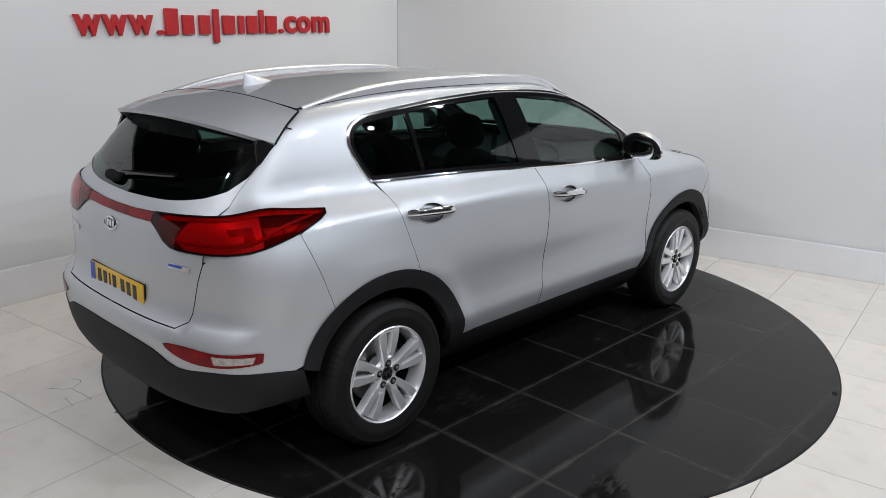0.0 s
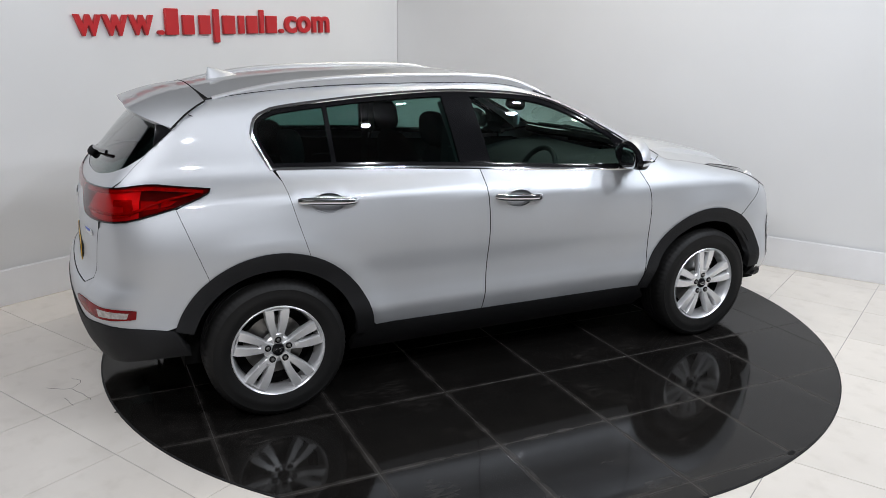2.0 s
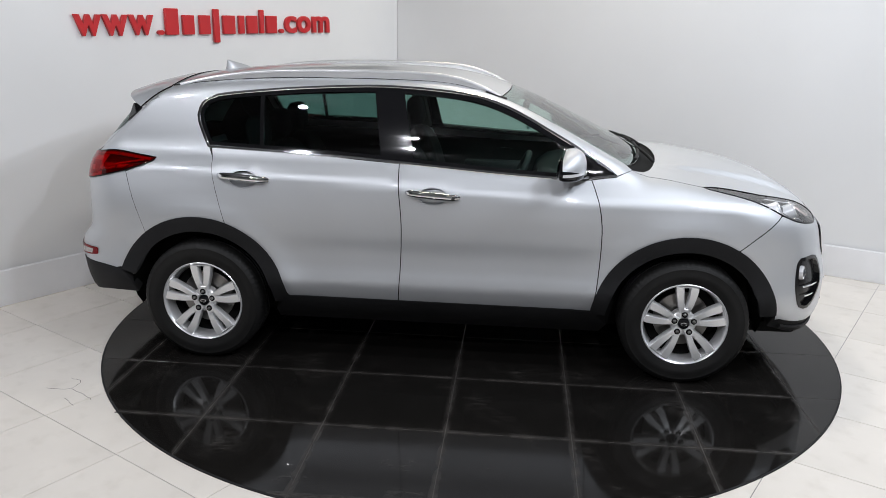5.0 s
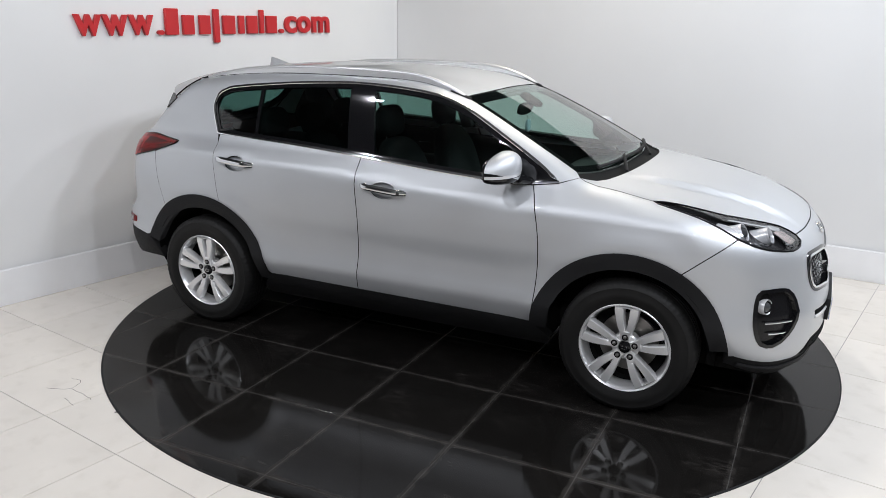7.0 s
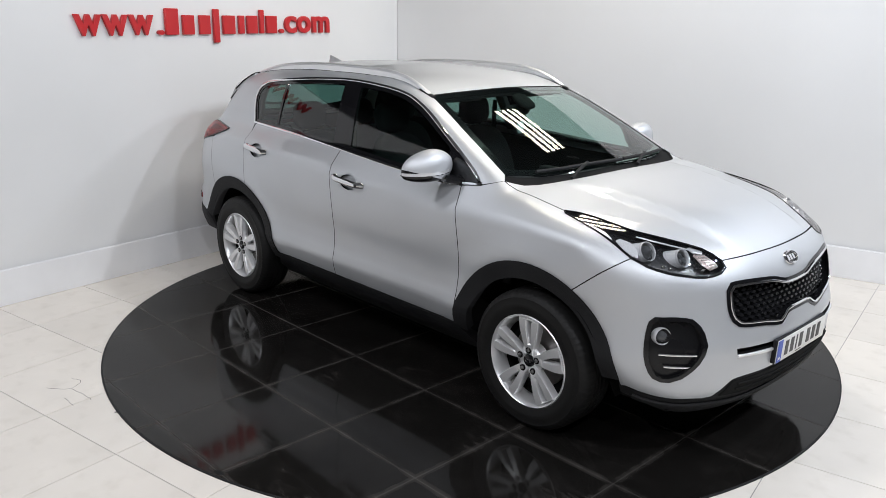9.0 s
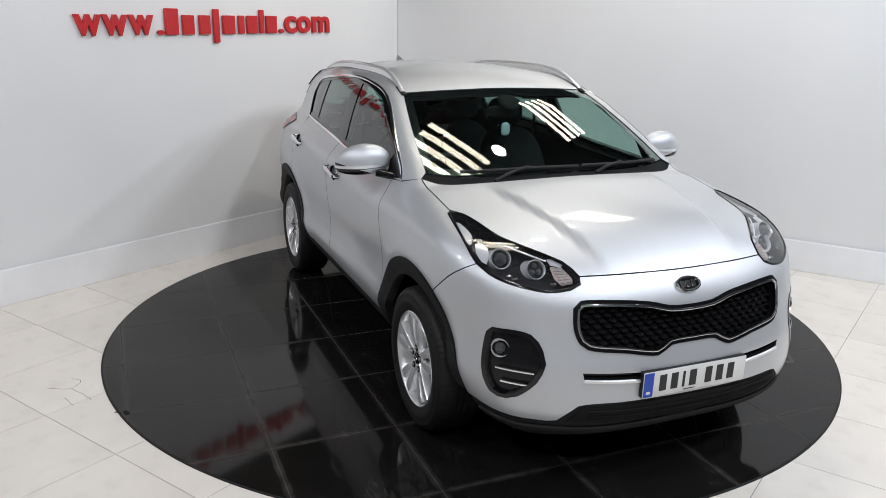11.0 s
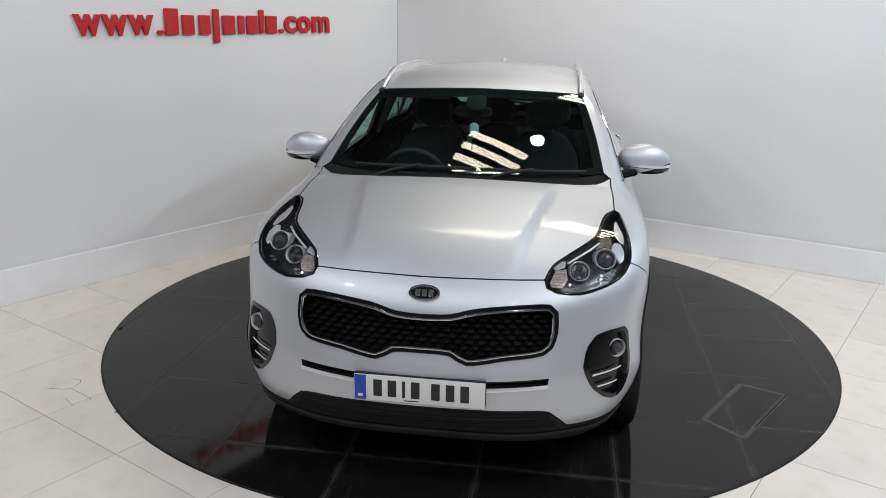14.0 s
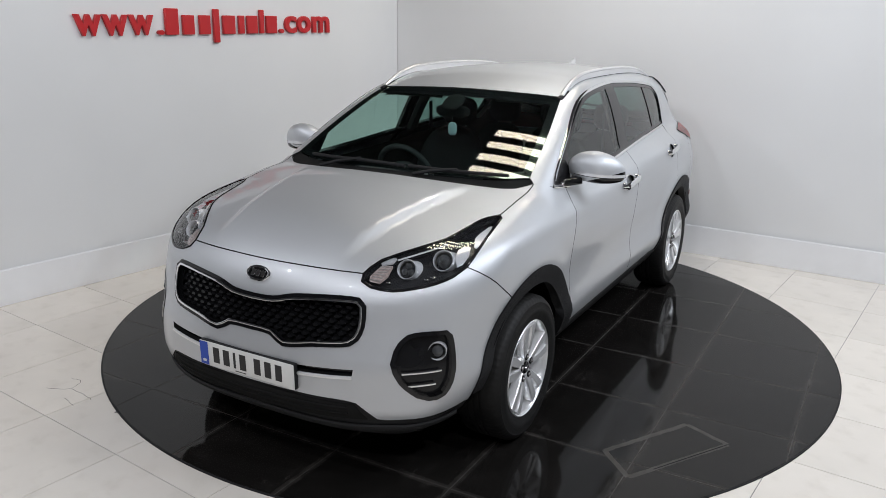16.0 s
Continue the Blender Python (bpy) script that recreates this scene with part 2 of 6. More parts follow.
def smooth_curve(pts, step=0.03, closed=False):
    """Catmull-Rom through the points, about one point a step."""
    P = np.array(pts, float)
    n = len(P)
    out = []
    for i in range(n if closed else n - 1):
        if closed:
            a, b, c, d = P[i - 1], P[i], P[(i + 1) % n], P[(i + 2) % n]
        else:
            a, b, c, d = P[max(i - 1, 0)], P[i], P[i + 1], P[min(i + 2, n - 1)]
        k = max(1, int(np.linalg.norm(c - b) / step))
        for t in np.arange(k) / k:
            out.append(0.5 * (2 * b + (c - a) * t + (2 * a - 5 * b + 4 * c - d) * t * t + (3 * b - a - 3 * c + d) * t ** 3))
    if not closed:
        out.append(P[-1])
    return np.array(out)


def spaced(pts, step=0.03, closed=False):
    """Straight pieces between the points, cut to about one point a step."""
    P = np.array(pts, float)
    out = []
    n = len(P)
    for i in range(n if closed else n - 1):
        b, c = P[i], P[(i + 1) % n]
        k = max(1, int(np.linalg.norm(c - b) / step))
        out += [b + (c - b) * t for t in np.arange(k) / k]
    if not closed:
        out.append(P[-1])
    return np.array(out)


def inside(poly, pts):
    """Which of the points lie in the polygon."""
    x, y = pts[:, 0][:, None], pts[:, 1][:, None]
    a, b = poly, np.roll(poly, -1, 0)
    cross = ((a[:, 1] > y) != (b[:, 1] > y)) & (x < (b[:, 0] - a[:, 0]) * (y - a[:, 1]) / (b[:, 1] - a[:, 1] + 1e-12) + a[:, 0])
    return cross.sum(1) % 2 == 1


def inset_loop(P, d):
    """Move a closed 2D loop inwards by d."""
    area = 0.5 * np.sum(P[:, 0] * np.roll(P[:, 1], -1) - np.roll(P[:, 0], -1) * P[:, 1])
    s = 1 if area > 0 else -1
    e1 = P - np.roll(P, 1, 0)
    e2 = np.roll(P, -1, 0) - P
    n1 = np.stack([-e1[:, 1], e1[:, 0]], 1) / (np.linalg.norm(e1, axis=1)[:, None] + 1e-9)
    n2 = np.stack([-e2[:, 1], e2[:, 0]], 1) / (np.linalg.norm(e2, axis=1)[:, None] + 1e-9)
    n = n1 + n2
    n /= np.maximum(np.linalg.norm(n, axis=1), 0.5)[:, None]
    c = np.clip((n * n1).sum(1), 0.5, 1)
    return P + s * d * n / c[:, None]


from mathutils.geometry import delaunay_2d_cdt


def fill(loops, step, extra=()):
    """Triangles over a 2D region: the first loop is its edge, the others are holes."""
    verts, edges = [], []
    for L in loops:
        o, n = len(verts), len(L)
        verts += [tuple(p) for p in L]
        edges += [(o + i, o + (i + 1) % n) for i in range(n)]
    B = np.array(verts)
    lo, hi = B.min(0), B.max(0)
    g = np.stack(np.meshgrid(np.arange(lo[0] + step / 2, hi[0], step), np.arange(lo[1] + step / 2, hi[1], step)), -1).reshape(-1, 2)
    if len(g):
        ok = inside(loops[0], g)
        for h in loops[1:]:
            ok &= ~inside(h, g)
        g = g[ok]
        if len(g):
            d = np.min(np.hypot(g[:, None, 0] - B[None, :, 0], g[:, None, 1] - B[None, :, 1]), 1)
            g = g[d > step * 0.45]
        verts += [tuple(p) for p in g]
    verts += [tuple(p) for p in extra]
    v, e, f, ov, _, _ = delaunay_2d_cdt([Vector(p) for p in verts], edges, [], 0, 1e-6)
    V = np.array([tuple(p) for p in v])
    T = np.array([t for t in f if len(t) == 3])
    c = V[T].mean(1)
    ok = inside(loops[0], c)
    for h in loops[1:]:
        ok &= ~inside(h, c)
    T = T[ok]
    a = V[T]
    ar = (a[:, 1, 0] - a[:, 0, 0]) * (a[:, 2, 1] - a[:, 0, 1]) - (a[:, 1, 1] - a[:, 0, 1]) * (a[:, 2, 0] - a[:, 0, 0])
    T = T[np.abs(ar) > 1e-10]
    return V, T


# ---------------------------------------------------------------- the car's outer form
def spline(knots):
    """A smooth function through (position, value) knots."""
    K = np.array(sorted(knots), float)
    x, y = K[:, 0], K[:, 1]
    s = np.diff(y) / np.diff(x)
    m = np.concatenate([[s[0]], np.where(s[:-1] * s[1:] > 0, 2 * s[:-1] * s[1:] / (s[:-1] + s[1:] + 1e-12), 0), [s[-1]]])

    def f(q):
        q = np.asarray(q, float)
        i = np.clip(np.searchsorted(x, q) - 1, 0, len(x) - 2)
        h = x[i + 1] - x[i]
        t = (q - x[i]) / h
        tc = np.clip(t, 0, 1)
        v = (2 * tc ** 3 - 3 * tc ** 2 + 1) * y[i] + (tc ** 3 - 2 * tc ** 2 + tc) * h * m[i] + (-2 * tc ** 3 + 3 * tc ** 2) * y[i + 1] + (tc ** 3 - tc ** 2) * h * m[i + 1]
        return v + np.where(t > 1, (t - 1) * h * m[i + 1], 0) + np.where(t < 0, t * h * m[i], 0)
    return f


def eased(knots, blur):
    """The same, with its bends eased over a length."""
    f = spline(knots)
    lo, hi = min(k[0] for k in knots) - 0.4, max(k[0] for k in knots) + 0.4
    g = np.arange(lo, hi, 0.001)
    k = np.exp(-0.5 * (np.arange(-4 * blur, 4 * blur, 0.001) / blur) ** 2)
    pad = len(k)
    ext = f(np.concatenate([g[0] + 0.001 * np.arange(-pad, 0), g, g[-1] + 0.001 * np.arange(1, pad + 1)]))
    v = np.convolve(ext, k / k.sum(), "same")[pad:-pad]
    return lambda q: np.interp(np.asarray(q, float), g, v)


# half width against height, at the doors
WIDTH = eased([(0.1, 0.62), (0.22, 0.735), (0.32, 0.830), (0.41, 0.880), (0.505, 0.902), (0.535, 0.896), (0.60, 0.889), (0.66, 0.890), (0.78, 0.905), (0.92, 0.915), (1.0, 0.913), (1.03, 0.905),
                (1.06, 0.882), (1.10, 0.85), (1.14, 0.818), (1.18, 0.799), (1.30, 0.759), (1.43, 0.706), (1.55, 0.645), (1.7, 0.56)], 0.007)
TAPER_LOW = eased([(-2.4, 0.90), (-2.0, 0.95), (-1.6, 0.985), (-1.2, 1.0), (0.6, 1.0), (1.3, 1.0), (1.7, 0.975), (2.0, 0.93), (2.4, 0.86)], 0.10)
TAPER_HIGH = eased([(-2.4, 0.80), (-2.0, 0.855), (-1.6, 0.90), (-1.2, 0.95), (-0.6, 0.99), (0.0, 1.0), (0.9, 1.0), (1.5, 0.965), (2.0, 0.86), (2.4, 0.74)], 0.10)
NOSE = eased([(0.1, 1.98), (0.25, 2.145), (0.32, 2.188), (0.40, 2.220), (0.55, 2.222), (0.62, 2.205), (0.72, 2.18), (0.82, 2.158), (0.88, 2.132), (0.93, 2.09), (1.0, 2.0), (1.2, 1.6)], 0.012)
TAIL = eased([(0.1, -2.0), (0.25, -2.06), (0.34, -2.155), (0.42, -2.19), (0.5, -2.205), (0.60, -2.215), (0.665, -2.205), (0.70, -2.165), (0.76, -2.145),
               (0.95, -2.14), (1.05, -2.125), (1.12, -2.095), (1.16, -2.06), (1.30, -1.94), (1.44, -1.81), (1.55, -1.70), (1.7, -1.55)], 0.010)
BONNET = eased([(2.4, 0.55), (2.25, 0.76), (2.15, 0.875), (2.08, 0.935), (1.98, 0.985), (1.8, 1.052), (1.5, 1.113), (1.25, 1.147), (1.15, 1.156), (0.9, 1.165), (0.4, 1.16)], 0.045)
ROOF = eased([(1.2, 1.36), (0.8, 1.468), (0.38, 1.557), (0.0, 1.610), (-0.4, 1.631), (-0.8, 1.628), (-1.2, 1.607), (-1.5, 1.572), (-1.75, 1.527), (-1.95, 1.485), (-2.3, 1.41)], 0.08)


def TOP(x):
    """Height of the car along its middle: bonnet, windscreen and roof."""
    d = 1.140 - x
    screen = 1.1590 + 0.527 * d - 0.072 * d * np.abs(d)
    return smax(BONNET(x), -smax(-screen, -ROOF(x), 0.08), 0.012)


def step01(t):
    t = np.clip(t, 0, 1)
    return t * t * (3 - 2 * t)


def top_height(x, y):
    w = step01((x + 0.4) / 0.8)
    z = TOP(x + 0.13 * y * y * w) - (0.152 - 0.080 * w) * y * y
    hood = step01((x - 1.15) / 0.25) * step01((2.12 - x) / 0.3)
    edge = 0.485 - 0.18 * (x - 1.2)
    return z + hood * 0.025 * (step01((edge + 0.030 - np.abs(y)) / 0.060) - 0.4)


def smax(a, b, k):
    h = np.maximum(k - np.abs(a - b), 0) / k
    return np.maximum(a, b) + h * h * k / 4


def form(p):
    """Below zero inside the car's outer form."""
    x, y, z = p[:, 0], np.abs(p[:, 1]), p[:, 2]
    hi = step01((z - 0.85) / 0.35)
    rise = np.clip(0.055 * (0.25 - x), -0.03, 0.08) * step01((z - 0.80) / 0.2) * (1 - step01((z - 1.06) / 0.2))
    w = WIDTH(z - rise) * (TAPER_LOW(x) * (1 - hi) + TAPER_HIGH(x) * hi)
    for c in (-1.335, 1.325):
        w = w + 0.016 * np.exp(-(((np.hypot(x - c, z - 0.345) - 0.50) / 0.075) ** 2)) * step01((z - 0.3) / 0.2)
    side = y - w
    front = (x - NOSE(z) + 0.12 * y ** 2 + 0.46 * y ** 4) * 0.9
    rear = (TAIL(z) + 0.08 * y ** 2 + 0.24 * y ** 4 - x) * 0.9
    top = (z - top_height(x, y)) * 0.9
    return smax(smax(smax(side, front, 0.09), rear, 0.115), top, 0.06)


def normals_at(p):
    e = 1e-3
    g = np.stack([form(p + e * np.eye(3)[i]) - form(p - e * np.eye(3)[i]) for i in range(3)], 1)
    return g / (np.linalg.norm(g, axis=1)[:, None] + 1e-12)


def snap(pts):
    """Draw points onto the form's surface."""
    p = np.array(pts, float)
    for _ in range(12):
        p = p - np.clip(form(p), -0.1, 0.1)[:, None] * normals_at(p)
    return p


# ways to flatten the surface: from the side, from above, round the nose and round the tail
SLANTED = {}
for nm_, d_, c_ in (("right_high", (0, -0.80, 0.60), (0, -0.8, 1.0)), ("left_high", (0, 0.80, 0.60), (0, 0.8, 1.0)),
                    ("right_lamp", (0.62, -0.50, 0.60), (1.8, -0.7, 0.97)), ("left_lamp", (0.62, 0.50, 0.60), (1.8, 0.7, 0.97))):
    d_ = np.array(d_) / np.linalg.norm(d_)
    a_ = np.cross((0, 0, 1), d_)
    a_ /= np.linalg.norm(a_)
    SLANTED[nm_] = (d_, a_, np.cross(d_, a_), float(d_ @ np.array(c_)))


def flat(p, way):
    if way in SLANTED:
        d, a, b, t = SLANTED[way]
        return np.stack([p @ a, p @ b], 1)
    if way in ("right", "left"):
        return p[:, [0, 2]]
    if way == "top":
        return p[:, :2]
    if way == "nose":
        return np.stack([np.arctan2(p[:, 1], p[:, 0] - 1.0) * 1.1, p[:, 2]], 1)
    return np.stack([np.arctan2(p[:, 1], -p[:, 0] - 1.0) * 1.1, p[:, 2]], 1)


def lift_to(q, way):
    """From the flat chart back onto the form."""
    n = len(q)
    if way in SLANTED:
        d, a, b, t = SLANTED[way]
        o = q[:, :1] * a + q[:, 1:] * b + (t - 0.4) * d
        d = np.tile(d, (n, 1))
    elif way in ("right", "left"):
        s = -1 if way == "right" else 1
        o = np.stack([q[:, 0], np.zeros(n), q[:, 1]], 1)
        d = np.tile((0, s, 0), (n, 1)).astype(float)
    elif way == "top":
        o = np.stack([q[:, 0], q[:, 1], np.full(n, 0.5)], 1)
        d = np.tile((0, 0, 1), (n, 1)).astype(float)
    else:
        s = 1 if way == "nose" else -1
        a = q[:, 0] / 1.1
        o = np.stack([np.full(n, s * 1.0), np.zeros(n), q[:, 1]], 1)
        d = np.stack([s * np.cos(a), np.sin(a), np.zeros(n)], 1)
    lo, hi = np.zeros(n), np.full(n, 1.6)
    for _ in range(34):
        m = (lo + hi) / 2
        neg = form(o + d * m[:, None]) < 0
        lo, hi = np.where(neg, m, lo), np.where(neg, hi, m)
    return o + d * lo[:, None]


def skin(name, loop, way, mat, parent, label="", holes=(), inset=0.0025, lift=0.0, depth=0.016, step=0.045, hole_inset=None):
    """A panel of the body: the region of the form inside a loop of points, with a turned-in edge."""
    loops = [inset_loop(flat(np.array(loop), way), inset)]
    for h in holes:
        loops.append(inset_loop(flat(np.array(h), way), -(inset if hole_inset is None else hole_inset)))
    V2, T = fill(loops, step)
    P = lift_to(V2, way)
    N = normals_at(P)
    P = P + N * lift
    a = P[T]
    fn = np.cross(a[:, 1] - a[:, 0], a[:, 2] - a[:, 0])
    flip = (fn * N[T].mean(1)).sum(1) < 0
    T = np.where(flip[:, None], T[:, ::-1], T)
    # turned-in edge
    count = {}
    for t in T:
        for i in range(3):
            e = (t[i], t[(i + 1) % 3])
            count[e] = 1
    rim = [e for e in count if (e[1], e[0]) not in count]
    idx = {}
    V, NN = list(P), list(N)
    for e in rim:
        for i in e:
            if i not in idx:
                idx[i] = len(V)
                V.append(P[i] - N[i] * depth)
                NN.append(N[i])
    F = [tuple(t) for t in T] + [(b, a_, idx[a_], idx[b]) for a_, b in rim]
    me = mesh_of(name, V, F, mat, True, NN)
    # Edge faces of painted panels are coloured black for the shade in the gaps.
    if mat is PAINT:
        me.materials.append(LINER)
        me.polygons.foreach_set("material_index", [0] * len(T) + [1] * len(rim))
    return part(name, me, mat, parent, label)


def mirrored(pts):
    return np.array(pts) * (1, -1, 1)


def on_side(pts, s=-1, y=0.8):
    """(x, z) pairs as points on the flank of side s."""
    q = np.array(pts, float)
    return lift_to(q, "right" if s < 0 else "left")


def band(name, pts, mat, parent, radius=0.006, closed=False, flat_=0.5, lift=0.002, label="", n=8):
    """A thin moulding that follows the form."""
    P = snap(pts)
    N = normals_at(P)
    return part(name, tube(P + N * lift, radius, closed, n, flat_, [Vector(v) for v in N]), mat, parent, label)


# ---------------------------------------------------------------- the booth and the hall
CORNER = Vector((-0.7863, 3.3985, 0))
DIR_L = Vector((math.cos(radians(235.05)), math.sin(radians(235.05)), 0))
DIR_R = Vector((math.cos(radians(-30.67)), math.sin(radians(-30.67)), 0))
FLOOR_Z = -0.006


def slab(name, a, b, z0, z1, back, mat, kind_name, label, category):
    """A wall from a to b whose face is the line a-b; back is the way its thickness goes."""
    bm = bmesh.new()
    c = [a, b, b + back, a + back]
    lo = [bm.verts.new((p.x, p.y, z0)) for p in c]
    hi = [bm.verts.new((p.x, p.y, z1)) for p in c]
    for i in range(4):
        bm.faces.new((lo[i], lo[(i + 1) % 4], hi[(i + 1) % 4], hi[i]))
    bm.faces.new(hi)
    bm.faces.new(lo[::-1])
    bmesh.ops.recalc_face_normals(bm, faces=bm.faces)
    if kind_name == "skirt":
        es = [e for e in bm.edges if all(abs(v.co.z - z1) < 1e-4 for v in e.verts)]
        bmesh.ops.bevel(bm, geom=es, offset=0.006, segments=2, affect="EDGES")
    ob = new(name, from_bm(name, bm, mat, kind_name == "skirt"))
    return tagged(ob, label, category, "", "structure")


NL = Vector((-DIR_L.y, DIR_L.x, 0))
NL = NL if NL.dot(CORNER) > 0 else -NL
NR = Vector((-DIR_R.y, DIR_R.x, 0))
NR = NR if NR.dot(CORNER) > 0 else -NR
slab("wall_west", CORNER, CORNER + DIR_L * 7.2, -0.02, 2.10, NL * 0.12, WALL, "wall", "white painted plaster showroom partition wall", "wall")
slab("wall_east", CORNER + NL * 0.12, CORNER + DIR_R * 7.2, -0.02, 2.75, NR * 0.12, WALL, "wall", "white painted plaster showroom partition wall", "wall")
slab("baseboard_west", CORNER - NL * 0.002 + DIR_R * 0.02, CORNER - NL * 0.002 + DIR_L * 7.2, -0.008, 0.242, -NL * 0.018, SKIRT, "skirt", "tall white gloss painted skirting board", "skirting board")
slab("baseboard_east", CORNER - NR * 0.002 + DIR_L * 0.02, CORNER - NR * 0.002 + DIR_R * 7.2, -0.008, 0.242, -NR * 0.018, SKIRT, "skirt", "tall white gloss painted skirting board", "skirting board")
slab("trim", CORNER, CORNER + DIR_L * 7.2, 2.10, 2.125, NL * 0.12, DARK_METAL, "wall", "dark metal capping on the partition wall", "trim")
# Hall walls added out of view; only the south one is pale, as fill.
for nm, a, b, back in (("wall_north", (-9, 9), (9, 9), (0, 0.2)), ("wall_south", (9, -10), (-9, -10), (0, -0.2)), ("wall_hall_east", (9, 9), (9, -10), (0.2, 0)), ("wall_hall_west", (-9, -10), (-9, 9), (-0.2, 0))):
    slab(nm, Vector((*a, 0)), Vector((*b, 0)), -0.02, CEIL, Vector((*back, 0)), FILL_WALL if nm == "wall_south" else DARK_HALL, "wall", "plain grey hall wall added out of view", "wall")
tagged(new("ceiling", from_bm("ceiling", box((-9.2, -10.2, CEIL), (9.2, 9.2, CEIL + 0.15)), DARK_HALL, False)), "dark hall ceiling out of view", "ceiling", "", "structure")
floor = tagged(new("floor", from_bm("floor", box((-9.2, -10.2, FLOOR_Z - 0.12), (9.2, 9.2, FLOOR_Z - 0.003)), GROUT, False)), "white porcelain tiled floor with thin grey joints", "floor", "", "structure")


def lamp_fixtures():
    """Housings of the ceiling lamps."""
    for x, y in [FLOOD[:2]] + [h[:2] for h in HALL]:
        h = new("ceiling_lamp", None)
        h.location = (x, y, CEIL)
        part("housing", lathe([(0.001, -0.07), (0.2, -0.07), (0.25, -0.04), (0.25, -0.001), (0.001, -0.001)], 40, "z"), DARK_METAL, h)
        tagged(h, "round dark high-bay lamp under the hall ceiling", "ceiling lamp", "round hall lamps")
    for c in STRIPS:
        h = new("strip_light", None)
        h.matrix_basis = Matrix.Translation((c.x, c.y, CEIL)) @ Matrix.Rotation(math.atan2(RUN.y, RUN.x), 4, "Z")
        part("tray", box((-0.525, -0.065, -0.05), (0.525, 0.065, -0.001), 0.006), DARK_METAL, h)
        tagged(h, "long narrow warm white ceiling strip light", "strip light", "ceiling strip lights")


lamp_fixtures()

# ---------------------------------------------------------------- turntable
R_TABLE = 2.237
turntable = new("turntable", None)
tagged(turntable, "round black tiled car turntable set flush in the floor", "turntable")
part("plate", lathe([(0.001, -0.0012), (R_TABLE - 0.004, -0.0012), (R_TABLE - 0.004, -0.06), (0.001, -0.06)], 160, "z"), TABLE_GROUT, turntable, "grey grouted turntable base", smooth=False)
part("rim", lathe([(R_TABLE - 0.004, -0.05), (R_TABLE - 0.004, -0.0005), (R_TABLE + 0.002, -0.0005), (R_TABLE + 0.004, -0.003), (R_TABLE + 0.004, -0.05)], 200, "z"), BLACK_PLASTIC, turntable, "thin black edge ring", smooth=False)


def clipped(poly, r):
    """Clip a convex polygon by a circle round the origin."""
    out = []
    n = len(poly)
    for i in range(n):
        a, b = Vector(poly[i]), Vector(poly[(i + 1) % n])
        d = b - a
        A, B, C = d.dot(d), 2 * a.dot(d), a.dot(a) - r * r
        if C <= 0:
            out.append(a)
        D = B * B - 4 * A * C
        if D > 0:
            for t in sorted(((-B - math.sqrt(D)) / (2 * A), (-B + math.sqrt(D)) / (2 * A))):
                if 1e-6 < t < 1 - 1e-6:
                    out.append(a + d * t)
    res = []
    for i, p in enumerate(out):
        q = out[(i + 1) % len(out)]
        res.append(p)
        if abs(p.length - r) < 1e-4 and abs(q.length - r) < 1e-4:
            a0, a1 = math.atan2(p.y, p.x), math.atan2(q.y, q.x)
            da = (a1 - a0 + math.pi) % (2 * math.pi) - math.pi
            k = max(1, int(abs(da) / 0.04))
            mid = Vector((math.cos(a0 + da / 2), math.sin(a0 + da / 2))) * r
            if k > 1 and all((mid - w).length > 1e-3 for w in out):
                res += [Vector((math.cos(a0 + da * j / k), math.sin(a0 + da * j / k))) * r for j in range(1, k)]
    return res


def flat_piece(poly, z, depth, bevel):
    """A flat piece with a small chamfer round its upper edge."""
    c = sum(poly, Vector((0, 0))) / len(poly)
    n = len(poly)
    q = [c + (p - c) * (1 - bevel / max((p - c).length, 0.01)) for p in poly]
    V = [(*p, z) for p in q] + [(*p, z - bevel * 0.6) for p in poly] + [(*p, z - depth) for p in poly]
    F = [tuple(range(n))]
    for k in (0, 1):
        F += [(k * n + i, (k + 1) * n + i, (k + 1) * n + (i + 1) % n, k * n + (i + 1) % n) for i in range(n)]
    return V, F


def table_tiles():
    g = 0.0022
    for i in range(-4, 4):
        for j in range(-5, 6):
            x0, y0 = i * 0.6, -0.925 + j * 0.6
            poly = clipped([(x0 + g, y0 + g), (x0 + 0.6 - g, y0 + g), (x0 + 0.6 - g, y0 + 0.6 - g), (x0 + g, y0 + 0.6 - g)], R_TABLE - 0.005)
            if len(poly) < 3:
                continue
            V, F = flat_piece(poly, 0.0, 0.003, 0.0010)
            part("tile", mesh_of("table_tile", V, F, TABLE_TILE, False), TABLE_TILE, turntable)


# ---------------------------------------------------------------- the car
car = new("car", None)
tagged(car, "silver metallic five-door estate crossover parked on the turntable", "car")


def on_tail(pts):
    q = np.array(pts, float)
    y, z = q[:, 0], q[:, 1]
    return snap(np.stack([TAIL(z) + 0.08 * y ** 2 + 0.24 * y ** 4, y, z], 1))


def on_nose(pts):
    q = np.array(pts, float)
    y, z = q[:, 0], q[:, 1]
    return snap(np.stack([NOSE(z) - 0.12 * y ** 2 - 0.46 * y ** 4, y, z], 1))


def on_top(pts):
    return lift_to(np.array(pts, float), "top")


def arch(cx, cz, r, a0, a1, n=30):
    """(x, z) along a wheel arch, angles in degrees, 90 at the top."""
    return [(cx + r * math.cos(radians(a)), cz + r * math.sin(radians(a))) for a in np.linspace(a0, a1, n)]


